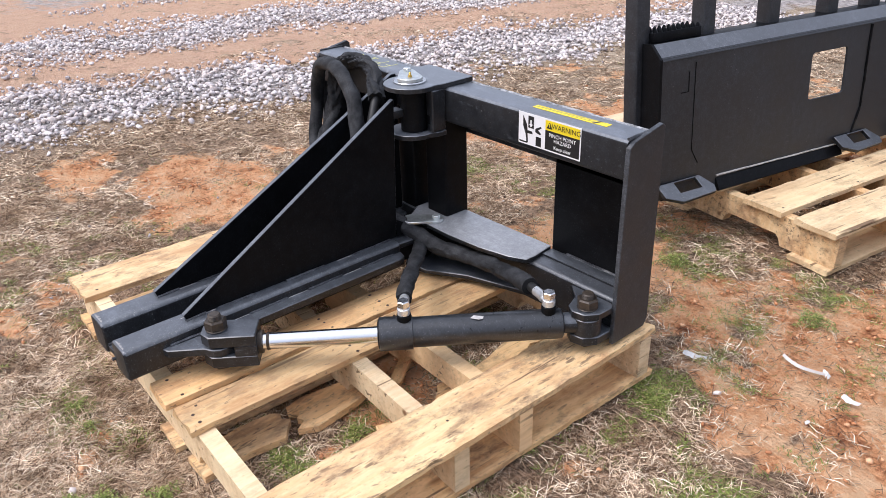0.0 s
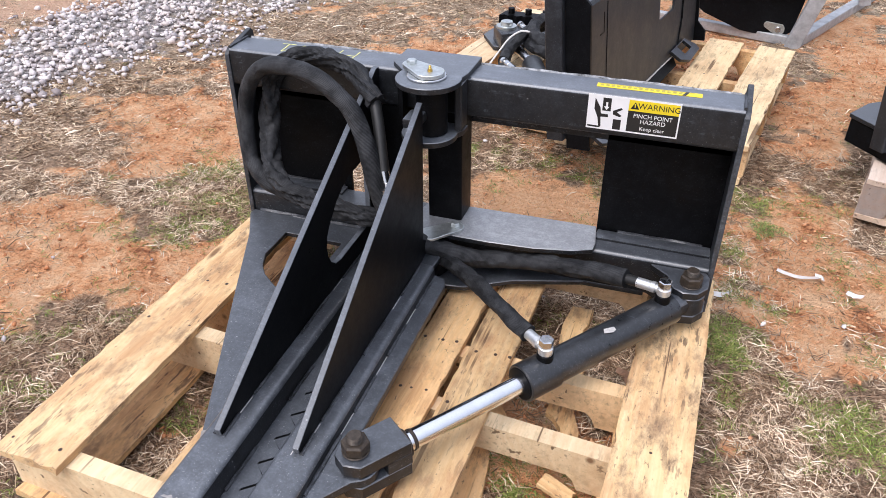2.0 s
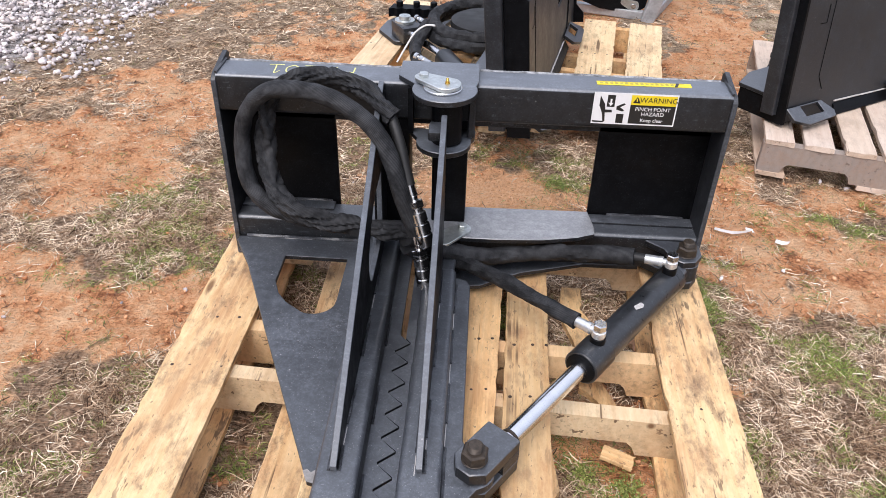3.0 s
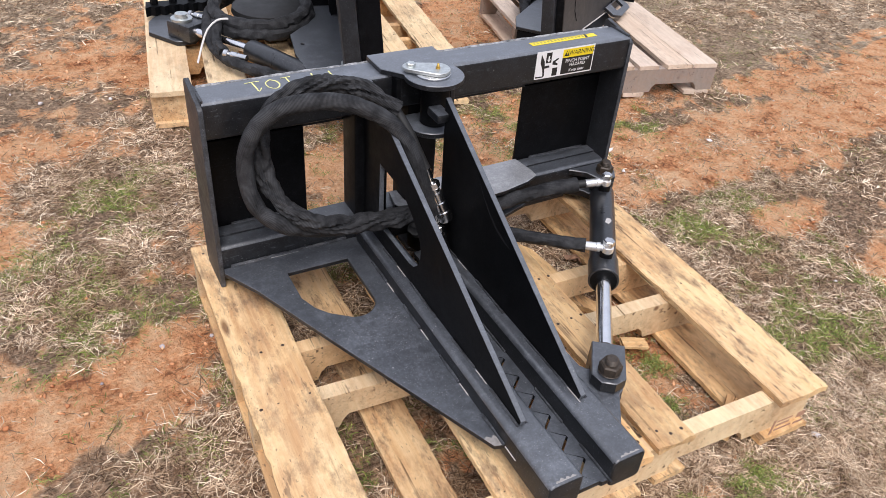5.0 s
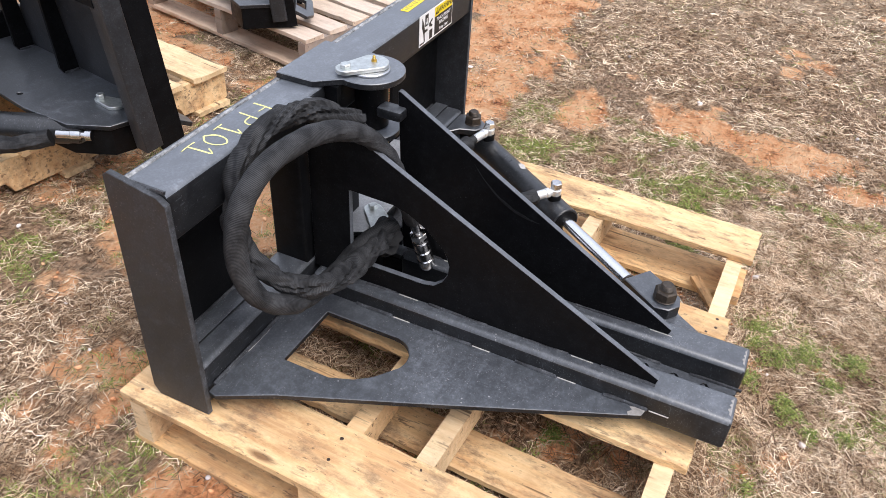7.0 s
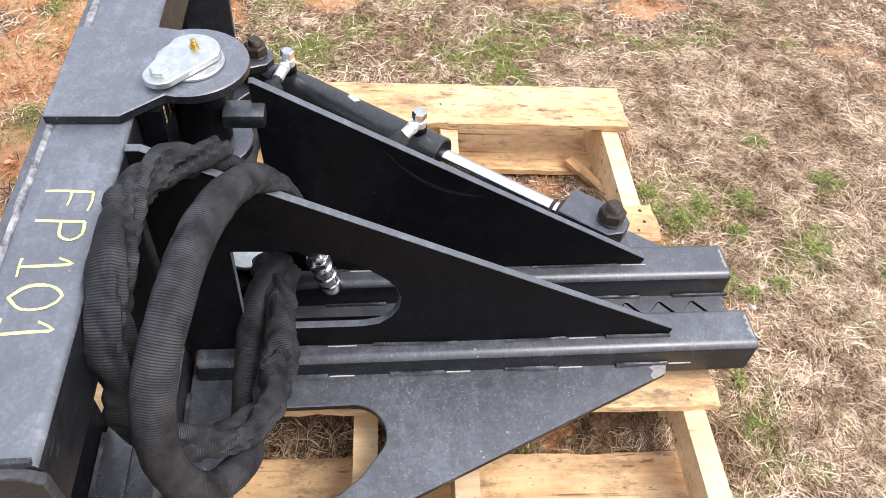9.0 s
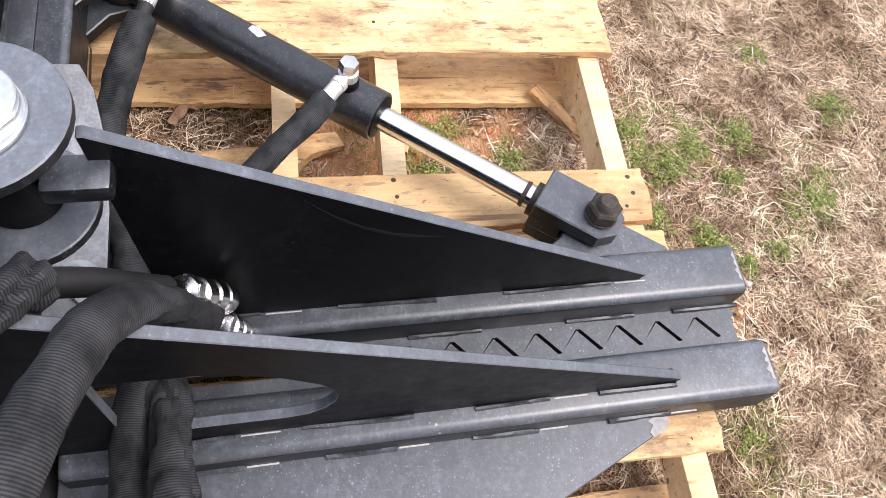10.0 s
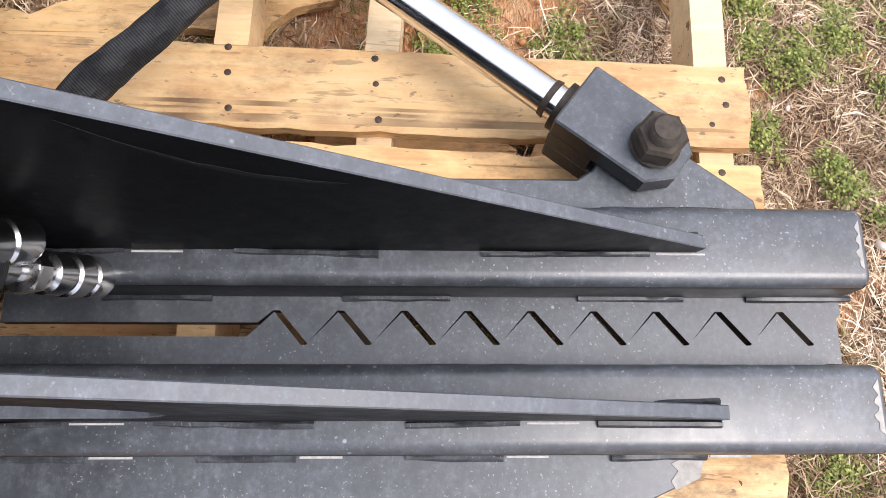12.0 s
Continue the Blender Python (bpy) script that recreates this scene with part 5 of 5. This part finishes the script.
part("hose", sweep([(-0.135, -0.068, 0.617), (-0.112, -0.088, 0.598), (-0.092, -0.118, 0.555), (-0.078, -0.142, 0.512), (-0.066, -0.162, 0.476)], 0.0125, 14, 0.01), RUBBER, puller, "bare rubber hose")


def coupler(p0, p1, label):
    n = (Vector(p1) - Vector(p0)).length
    k = n / 0.135
    body = part("coupler", lathe(p0, p1, [(0, 0.0115), (0.024 * k, 0.0115), (0.026 * k, 0.0095), (0.034 * k, 0.0095), (0.036 * k, 0.0165), (0.050 * k, 0.0165), (0.052 * k, 0.0135), (0.060 * k, 0.0135), (0.062 * k, 0.0175), (0.080 * k, 0.0175),
                                          (0.082 * k, 0.0160), (0.085 * k, 0.0160), (0.087 * k, 0.0185), (0.104 * k, 0.0185), (0.106 * k, 0.0165), (0.109 * k, 0.0165), (0.111 * k, 0.0185), (0.130 * k, 0.0185), (0.135 * k, 0.0160)], 30), STEEL, puller, label)
    v = (Vector(p1) - Vector(p0)).normalized()
    part("coupler_nut", hexnut(Vector(p0) + v * 0.037 * k, Vector(p0) + v * 0.052 * k, 0.0190), STEEL, body)


coupler((-0.048, -0.184, 0.366), (-0.026, -0.212, 0.238), "steel quick coupler")
coupler((-0.067, -0.160, 0.478), (-0.023, -0.203, 0.348), "steel quick coupler")

# stickers and marks
FACE = pose(0.4185, -0.0006, 0.6035, 90, 0, 0)
decal = part("warning_sticker", slab([(-0.092, -0.0375), (0.092, -0.0375), (0.092, 0.0375), (-0.092, 0.0375)], "xy", 0, 0.0006), WHITE, puller, "white warning sticker with a pinch hazard sign", at=FACE)


def sticker_piece(name, pts, material, z=0.0007, label=""):
    return part(name, slab(pts, "xy", z, z + 0.0003), material, decal, label, smooth=False)


sticker_piece("black_field", [(-0.010, -0.034), (0.089, -0.034), (0.089, 0.011), (-0.010, 0.011)], INK)
sticker_piece("yellow_header", [(-0.010, 0.011), (0.089, 0.011), (0.089, 0.034), (-0.010, 0.034)], YELLOW)
sticker_piece("hazard_triangle", [(-0.006, 0.0155), (0.011, 0.0155), (0.0025, 0.0305)], INK, 0.0011)
sticker_piece("exclamation_mark", [(0.0016, 0.0185), (0.0034, 0.0185), (0.0038, 0.0265), (0.0012, 0.0265)], YELLOW, 0.0015)
sticker_piece("press_block", [(-0.062, 0.004), (-0.045, 0.004), (-0.045, 0.032), (-0.062, 0.032)], INK)
sticker_piece("press_arrow", [(-0.0535, 0.006), (-0.048, 0.0135), (-0.0515, 0.0135), (-0.0515, 0.023), (-0.0555, 0.023), (-0.0555, 0.0135), (-0.059, 0.0135)], WHITE, 0.0011)
sticker_piece("pictogram_blade", [(-0.078, 0.030), (-0.066, 0.010), (-0.064, -0.003), (-0.050, -0.003), (-0.048, -0.009), (-0.064, -0.010), (-0.062, -0.030), (-0.066, -0.034), (-0.070, -0.012), (-0.078, 0.006)], INK)
sticker_piece("pictogram_fist", [(-0.040, 0.006), (-0.024, 0.014), (-0.021, 0.011), (-0.032, 0.004), (-0.022, -0.003), (-0.026, -0.006), (-0.040, -0.002)], INK)
sticker_piece("anvil_block", [(-0.038, -0.034), (-0.022, -0.034), (-0.022, -0.012), (-0.038, -0.012)], INK)
sticker_piece("pictogram_base", [(-0.088, -0.034), (-0.066, -0.034), (-0.062, -0.031), (-0.090, -0.030)], INK)
lettering("WARNING", 0.0172, INK, decal, pose(0.0500, 0.0225, 0.0012))
lettering("PINCH POINT", 0.0125, WHITE, decal, pose(0.040, 0.0010, 0.0012))
lettering("HAZARD", 0.0125, WHITE, decal, pose(0.041, -0.0105, 0.0012))
lettering("Keep clear", 0.0115, WHITE, decal, pose(0.041, -0.0255, 0.0012))
strip = part("yellow_strip", slab([(-0.105, -0.010), (0.105, -0.010), (0.105, 0.010), (-0.105, 0.010)], "xy", 0, 0.0005), YELLOW, puller, "yellow sticker strip with small unreadable print", at=pose(0.440, 0.046, 0.6433, 0, 0, 1.0))
for k in range(15):
    xa = -0.098 + k * 0.0112
    part("print_bar", slab([(xa, -0.004), (xa + 0.007, -0.004), (xa + 0.007, 0.003 + 0.002 * (k % 3)), (xa, 0.003 + 0.002 * (k % 2))], "xy", 0.0006, 0.0008), PRINT, strip, smooth=False)
part("print_bar", slab([(0.066, -0.010), (0.073, -0.010), (0.080, 0.010), (0.073, 0.010)], "xy", 0.0006, 0.0008), INK, strip, smooth=False)
part("print_bar", slab([(-0.10, 0.0065), (0.09, 0.0065), (0.09, 0.0082), (-0.10, 0.0082)], "xy", 0.0006, 0.0008), PRINT, strip, smooth=False)


def crayon(strokes, x0, material):
    """Hand-drawn strokes on top of the tube; u runs towards the left end, v towards the front."""
    bm = bmesh.new()
    for s in strokes:
        pts = [(x0 - u, 0.066 - v * 0.048, 0.6436) for u, v in s]
        sweep(pts, 0.0020, 6, 0.006, 0.5, len(s), 1.0, bm)
    for v in bm.verts:
        v.co.z = 0.6434 + (v.co.z - 0.6434) * 0.3
    return part("crayon_mark", bm, material, puller, "hand-drawn yellow crayon mark")


crayon([[(0.000, 0.0), (0.001, 0.5), (0.003, 1.0)], [(0.003, 1.0), (0.016, 1.02), (0.030, 0.98)], [(0.002, 0.55), (0.012, 0.56), (0.022, 0.53)]], -0.211, CRAYON)
crayon([[(0.0, 0.0), (0.002, 0.5), (0.003, 1.0)], [(0.003, 1.0), (0.020, 1.02), (0.028, 0.82), (0.022, 0.58), (0.003, 0.52)]], -0.253, CRAYON)
crayon([[(0.0, 0.72), (0.008, 1.0), (0.010, 0.5), (0.011, 0.0)], [(0.0, 0.0), (0.011, 0.0), (0.023, 0.02)]], -0.303, CRAYON)
crayon([[(0.014, 0.0), (0.002, 0.3), (0.002, 0.7), (0.014, 0.98), (0.027, 0.75), (0.028, 0.3), (0.014, 0.0)]], -0.336, CRAYON)
crayon([[(0.0, 0.70), (0.010, 1.0), (0.012, 0.5), (0.014, 0.0)], [(-0.004, 0.0), (0.014, 0.0), (0.030, 0.04)]], -0.378, CRAYON)


# ---------------------------------------------------------------- the attachments behind
def second_attachment(folded=False):
    """folded: the jaw is swung in along the plate. A loader plate with bars, shelf, cylinder and coiled hose. Its plate runs along y from the near end; x points to the plate's open face."""
    t = thing("loader_attachment", "black loader attachment with window plate, bars and coiled hose", "attachment", None, "attachments on pallets")
    LEN = 0.84 if folded else 1.135
    k = LEN / 1.135
    END = LEN + 0.065 * k
    y0, y1 = 0.700 * k, 0.700 * k + 0.156
    hole = [*arc(y1, 0.392, 0.014, -90, 0, 4), *arc(y1, 0.524, 0.014, 0, 90, 4), *arc(y0, 0.524, 0.014, 90, 180, 4), *arc(y0, 0.392, 0.014, 180, 260, 4)]
    plate = part("coupler_plate", slab([(0, 0.165), (END, 0.165), (END, 0.612), (0, 0.612)], "yz", -0.008, 0.0, [hole], bevel=0.001), SATIN, t)
    part("top_lip", slab([(0.0, 0.610), (0.004, 0.604), (-0.040, 0.650), (-0.046, 0.644)], "xz", 0.0, END), DUSTY_SKYLIT, t, "sloped lip of the plate")
    part("bottom_lip", slab([(0.0, 0.190), (0.004, 0.186), (0.020, 0.152), (0.014, 0.146), (-0.008, 0.156)], "xz", 0.26, LEN - 0.25), BLACK, t)
    part("weld_seam", bead((0.003, 0.26, 0.199), (0.003, LEN - 0.25, 0.189), 0.0035, 3), BARE, t, "pale weld line")
    part("weld_seam", bead((0.001, LEN - 0.150, 0.60), (0.001, LEN - 0.154, 0.31), 0.006, 4), BLACK, t)
    part("weld_seam", bead((0.001, LEN - 0.154, 0.31), (0.001, LEN - 0.192, 0.21), 0.005, 14), BLACK, t)
    part("weld_seam", bead((0.0005, 0.142, 0.585), (0.0005, 0.142, 0.31), 0.0016, 15), BLACK, t)
    part("weld_seam", bead((0.0005, 0.142, 0.31), (0.0005, 0.172, 0.26), 0.0022, 16), BLACK, t)
    part("end_flange", slab([(-0.10, 0.16), (0.045, 0.16), (0.045, 0.20), (0.012, 0.24), (0.012, 0.60), (-0.04, 0.655), (-0.10, 0.655)], "xz", END, END + 0.010), BLACK, t)
    part("end_flange", slab([(-0.07, 0.16), (0.006, 0.16), (0.006, 0.61), (-0.035, 0.652), (-0.07, 0.652)], "xz", -0.010, 0.0), BLACK, t)
    for y0 in (-0.004, LEN - 0.290):
        ring = [(0.0, y0), (0.050, y0), (0.080, y0 + 0.055), (0.074, y0 + 0.200), (0.050, y0 + 0.210), (0.0, y0 + 0.180)]
        win = [(0.004, y0 + 0.066), (0.046, y0 + 0.066), (0.046, y0 + 0.160), (0.004, y0 + 0.160)]
        part("latch_lug", slab(ring, "xy", -0.007, 0.007, [win[::-1]], bevel=0.0015), DUSTY_SKYLIT, t, "sloping latch lug with a square hole", at=pose(0.003, 0, 0.214, 0, 36, 0))
    for i, y in enumerate((-0.030, 0.245 * k, 0.545 * k, 0.845 * k, 1.08 * k)):
        z0 = 0.19 if i == 0 else 0.62
        xa = -0.082 if folded and i == 0 else -0.130
        part("upright_bar", bar(xa, xa + 0.055, y, y + 0.052, z0, 0.98, 2, 0.005), SATIN, t)
    part("header_rail", bar(-0.132, -0.040, 0.0, END, 0.600, 0.648, 1, 0.006), BLACK, t)
    grip = part("grip_block", box(-0.115, -0.055, 0.020, 0.215, 0.650, 0.680, 0.002), BLACK, t)
    for i in range(10):
        for j in range(3):
            xx, yy = -0.107 + j * 0.022, 0.030 + i * 0.0195
            part("stud", lathe((xx, yy, 0.680), (xx, yy, 0.692), [(0, 0.007), (0.006, 0.006), (0.012, 0.002)], 6), BLACK, grip)
    part("recess_mark", box(-0.0005, 0.0012, 0.115, 0.118, 0.50, 0.56), BLACK, t)
    part("recess_mark", box(-0.0005, 0.0012, 0.085, 0.118, 0.497, 0.500), BLACK, t)
    # shelf side: level, while the plate leans
    level = pose(0, 0, 0, 0, 6, 0)
    near = [(-0.030, -0.005), (-0.219, -0.028), (-0.270, 0.080)] if folded else [(-0.030, 0.030), (-0.192, 0.057), (-0.262, 0.150)]
    shelf = near + [(-0.286, 0.321), (-0.281, 0.506), (-0.20, 0.62), (-0.17, 0.84 * k), (-0.030, 0.93 * k)]
    part("shelf_plate", slab(shelf, "xy", 0.231, 0.245, [arc(-0.247, 0.409, 0.009, 0, 324, 9)], bevel=0.0015), DUSTY_SKYLIT, t, at=level)
    under = [(x * 0.97 - 0.002, y + 0.006) for x, y in near] + [(-0.275, 0.33), (-0.15, 0.50), (-0.032, 0.50)]
    part("shelf_box", slab(under, "xy", 0.150, 0.2308, bevel=0.0015), BLACK, t, at=level)
    for y in (0.440 * k, 0.690 * k):
        part("gusset", slab([(-0.037, 0.245), (-0.088, 0.245), (-0.097, 0.262), (-0.106, 0.50), (-0.090, 0.56), (-0.071, 0.56)], "xz", y, y + 0.012, bevel=0.001), BLACK, t, at=level)
        part("weld_bead", bead((-0.086, y - 0.003, 0.247), (-0.04, y - 0.003, 0.247), 0.004, 21), WELD, t, at=level)
    eye = [(-0.037, 0.245), (-0.160, 0.245), (-0.158, 0.290), *arc(-0.128, 0.305, 0.030, 180, 40, 8), (-0.047, 0.330)]
    part("gusset_eye", slab(eye, "xz", 0.815 * k, 0.815 * k + 0.014, [arc(-0.128, 0.305, 0.012, 0, 324, 9)], bevel=0.001), BLACK, t, at=level)
    pts = [*arc(0, 0, 0.030, -80, 80, 8), *arc(-0.052, 0, 0.018, 100, 260, 6)]
    keep = part("pin_keeper", slab(pts, "xy", 0, 0.010, bevel=0.001), ZINC, t, "zinc-plated pin keeper", at=level @ pose(-0.112, 0.150, 0.2452, 0, 0, -80))
    part("keeper_bolt", hexnut((-0.052, 0, 0.010), (-0.052, 0, 0.024), 0.012), ZINC, keep)
    # cylinder lying beside the shelf
    a, b = Vector((-0.245, 0.045, 0.205)), Vector((-0.498, 0.405, 0.205))
    if folded:
        a, b = Vector((-0.300, 0.330, 0.200)), Vector((-0.330, 0.760, 0.205))
    v = (b - a).normalized()
    n = (b - a).length
    side = level if folded else level @ pose(0.056, 0.072, 0)
    cyl = part("cylinder_barrel", lathe(a, b, [(0, 0.026), (0.05, 0.040), (n - 0.02, 0.040), (n - 0.012, 0.037), (n, 0.020)], 32), GLOSS, t, at=side)
    fitting = [(0, 0.015), (0.016, 0.015), (0.018, 0.009), (0.028, 0.009), (0.030, 0.013), (0.055, 0.013), (0.057, 0.0115), (0.095, 0.0115)]
    if folded:
        part("piston_rod", rod(b, b + v * 0.10, 0.017, 24), CHROME, t, at=level)
        for p0, p1 in (((-0.255, 0.160, 0.190), (-0.290, 0.250, 0.205)), ((-0.240, 0.120, 0.185), (-0.258, 0.165, 0.190))):
            part("hose_fitting", lathe(p0, p1, fitting, 16), STEEL, cyl)
        part("hose", sweep([(-0.290, 0.245, 0.205), (-0.330, 0.33, 0.245), (-0.300, 0.45, 0.262), (-0.225, 0.56, 0.268), (-0.250, 0.68, 0.270), (-0.330, 0.74, 0.262)], 0.026, 14, 0.012, 0.2, 8), SLEEVE, t, "looped hose in a black woven sleeve", at=level)
        part("hose", sweep([(-0.330, 0.30, 0.250), (-0.390, 0.42, 0.225), (-0.385, 0.56, 0.240), (-0.300, 0.66, 0.270)], 0.026, 14, 0.012, 0.2, 9), SLEEVE, t, at=level)
        return t
    pin_at = Vector((-0.733, 0.660, 0.0))
    part("piston_rod", rod(b, Vector((-0.69, 0.600, 0.205)), 0.017, 24), CHROME, t, at=side)
    w = (pin_at - b)
    part("rod_clevis", box(-0.075, 0.045, -0.045, 0.045, -0.032, 0.032, 0.004), GLOSS, t, at=side @ pose(-0.728, 0.655, 0.200) @ Matrix.Rotation(math.atan2(w.y, w.x), 4, "Z"))
    part("clevis_pin", lathe((-0.733, 0.660, 0.232), (-0.733, 0.660, 0.258), [(0, 0.042), (0.009, 0.042), (0.010, 0.026), (0.026, 0.024)], 24), ZINC, t, at=side)
    for p0, p1 in (((-0.700, 0.725, 0.230), (-0.640, 0.655, 0.236)), ((-0.590, 0.350, 0.215), (-0.500, 0.282, 0.215)), ((-0.290, 0.010, 0.225), (-0.360, 0.105, 0.225))):
        part("hose_fitting", lathe(p0, p1, fitting, 16), STEEL, cyl)
    # coil
    ring = []
    for i in range(44):
        q = 2 * math.pi * i / 20
        r = 0.212 - 0.0008 * i
        ring.append((-0.420 + r * math.cos(q), 0.690 + r * 1.06 * math.sin(q), 0.215 + 0.0016 * i + 0.012 * math.sin(q)))
    part("coiled_hose", sweep(ring, 0.027, 14, 0.012, 0.24, 5), SLEEVE, t, "coiled hose in a black woven sleeve", at=side)
    part("hose", sweep([(-0.632, 0.66, 0.235), (-0.640, 0.53, 0.215), (-0.610, 0.40, 0.200), (-0.560, 0.31, 0.195), (-0.500, 0.24, 0.195), (-0.420, 0.15, 0.200), (-0.360, 0.10, 0.215)], 0.025, 14, 0.012, 0.22, 6), SLEEVE, t, at=side)
    part("hose", sweep([(-0.600, 0.55, 0.26), (-0.615, 0.45, 0.225), (-0.592, 0.355, 0.215)], 0.022, 14, 0.012, 0.2, 7), SLEEVE, t, at=side)
    part("coil_cover", lathe((-0.390, 0.690, 0.170), (-0.390, 0.690, 0.285), [(0, 0.11), (0.080, 0.150), (0.100, 0.146), (0.112, 0.120), (0.115, 0.05)], 32), RUBBER, t, "black rubber cover inside the coil", at=side)
    part("cover_plate", box(-0.035, 0.035, -0.012, 0.012, 0, 0.004, 0.001), ZINC, t, at=side @ pose(-0.37, 0.77, 0.278, 0, 0, 12))
    part("tie_cord", sweep([(-0.560, 0.51, 0.285), (-0.600, 0.515, 0.280), (-0.640, 0.50, 0.250), (-0.665, 0.47, 0.205), (-0.69, 0.42, 0.150)], 0.004, 6, 0.02), TIE, t, "white cord tie", at=side)
    # jaw with bolted tooth bar
    jaw = [(-0.868, 0.828), (-0.866, 0.715), (-0.76, 0.60), (-0.69, 0.61), (-0.62, 0.80), (-0.60, 0.94), (-0.84, 0.90)]
    part("jaw_plate", slab(jaw, "xy", 0.148, 0.166, bevel=0.002), DUSTY_SKYLIT, t, at=side)
    bar2 = part("tooth_bar", slab([(-0.875 + i * 0.019, 0.872 + i * 0.0045 + (0.014 if i % 2 else 0)) for i in range(16)] + [(-0.585, 1.00), (-0.875, 0.95)], "xy", 0.168, 0.205), BLACK, t, at=side)
    for i in range(4):
        xx, yy = -0.84 + i * 0.075, 0.925 + i * 0.018
        part("bar_bolt", hexnut((xx, yy, 0.205), (xx, yy, 0.228), 0.016), BLACK, bar2)
    return t


M2 = second_attachment()
M2.matrix_basis = pose(0.262, 0.716, 0.0, 0, -6, -11.7)
M3 = second_attachment(folded=True)
M3.matrix_basis = pose(1.155, 0.915, 0.0, 0, -6, -57.0)


# grapple on a steel stand, far behind
def grapple():
    g = thing("grapple_rake", "black and red steel grapple resting behind the pallets", "attachment", pose(0.45, 2.50, 0, 0, 0, -3))
    side = [(0.00, 0.150), (0.06, 0.105), (0.24, 0.040), (0.42, 0.020), (0.475, 0.060), (0.53, 0.40), (0.50, 0.95), (0.10, 0.95), (0.02, 0.50)]
    part("side_plate", slab(side, "xz", 0.0, 0.020, bevel=0.002), BLACK, g)
    pts = [*arc(0, 0, 0.030, -75, 75, 10), *arc(-0.055, 0.0, 0.015, 105, 255, 8)]
    keep = part("pin_keeper", slab(pts, "xz", -0.008, 0.0, bevel=0.001), ZINC, g, "zinc-plated pin keeper", at=pose(0.412, -0.001, 0.066, 0, 18, 0))
    part("keeper_bolt", rod((0, -0.008, 0), (0, -0.016, 0), 0.014, 18), STEEL, keep)
    for k in range(5):
        x = -0.10 + k * 0.095
        part("tine", sweep([(x + 0.05, 0.16, 0.66), (x + 0.02, 0.05, 0.56), (x, -0.03, 0.46), (x + 0.015, -0.06, 0.38), (x + 0.05, -0.06, 0.32)], 0.030 - 0.002 * k, 8, 0.02, 0, 0, 0.5), BLACK, g)
        part("tine", sweep([(x - 0.02, 0.02, 0.33), (x + 0.06, -0.01, 0.305), (x + 0.15, -0.03, 0.275), (x + 0.23, -0.03, 0.262)], 0.026, 8, 0.02, 0, 0, 0.6), BLACK, g)
    part("cross_tube", rod((-0.20, 0.02, 0.36), (0.50, 0.02, 0.40), 0.028), RED, g, "red steel cross tube")
    part("cross_tube", rod((-0.20, 0.10, 0.46), (0.50, 0.10, 0.50), 0.028), RED, g, "red steel cross tube")
    stand = thing("steel_stand", "grey galvanised steel frame on the ground", "stand", pose(0.935, 2.43, 0, 0, 0, 0))
    part("leg", bar(-0.034, 0.034, -0.02, 0.02, 0.0, 1.0, 2, 0.004), GALV, stand, at=pose(0, 0, 0.0, 0, 14, 0))
    part("runner", bar(-0.025, 0.025, 0.0, 1.6, 0.0, 0.05, 1, 0.004), GALV, stand, at=pose(0.02, 0.02, 0.0, 0, 0, -24))
    part("runner", bar(-0.85, 0.0, -0.02, 0.02, 0.0, 0.045, 0, 0.004), GALV, stand, at=pose(-0.02, 0.03, 0, 0, 0, -17))
    part("leg", bar(-0.03, 0.03, -0.02, 0.02, 0.0, 1.0, 2, 0.004), GALV, stand, at=pose(0.38, 0.72, 0.04, 0, -10, 0))


grapple()


# ---------------------------------------------------------------- litter
def scrap(name, pts, at, material, label, category, group=""):
    """A curled torn flake."""
    bm = bmesh.new()
    n = 7
    rows = []
    for i in range(n + 1):
        u = i / n
        (l, w, bend) = pts
        ww = w * 0.8 * (0.35 + 0.65 * math.sin(math.pi * min(1, u * 0.9 + 0.08))) * (1 + 0.25 * math.sin(i * 2.3))
        z = 0.010 + bend * math.sin(u * 5.0) * 0.4
        x = 0.014 * math.sin(u * 4.0) * l / 0.1
        rows.append([bm.verts.new((x - ww / 2, u * l, z + 0.004 * math.sin(i))), bm.verts.new((x, u * l + 0.003, z + 0.006)), bm.verts.new((x + ww / 2, u * l, z - 0.002))])
    for a, b in zip(rows, rows[1:]):
        for k in range(2):
            bm.faces.new((a[k], a[k + 1], b[k + 1], b[k]))
    bmesh.ops.recalc_face_normals(bm, faces=bm.faces[:])
    bmesh.ops.solidify(bm, geom=bm.faces[:], thickness=0.0004)
    ob = new(name, finish(name, bm, material))
    ob.matrix_basis = at
    return tagged(ob, label, category, group)


for x, y, l, w, r, bend in ((0.655, 0.285, 0.070, 0.024, -70, 0.008), (0.835, 0.46, 0.115, 0.009, -95, 0.006), (0.955, 0.445, 0.030, 0.016, 30, 0.004), (1.01, 0.41, 0.042, 0.022, -100, 0.004)):
    scrap("paper_scrap", (l, w, bend), pose(x, y, 0.0, 0, 0, r), PAPER, "torn curl of white paper lying on grass", "paper scrap", "paper scraps")
for x, y, l, w, r in ((0.505, -0.135, 0.055, 0.040, 25), (0.525, -0.085, 0.045, 0.016, -50), (0.53, -0.12, 0.04, 0.01, 80)):
    scrap("dead_leaf", (l, w, 0.015), pose(x, y, 0.004, 0, 0, r), LEAFM, "curled brown dead leaf inside the pallet", "leaf", "dead leaves")
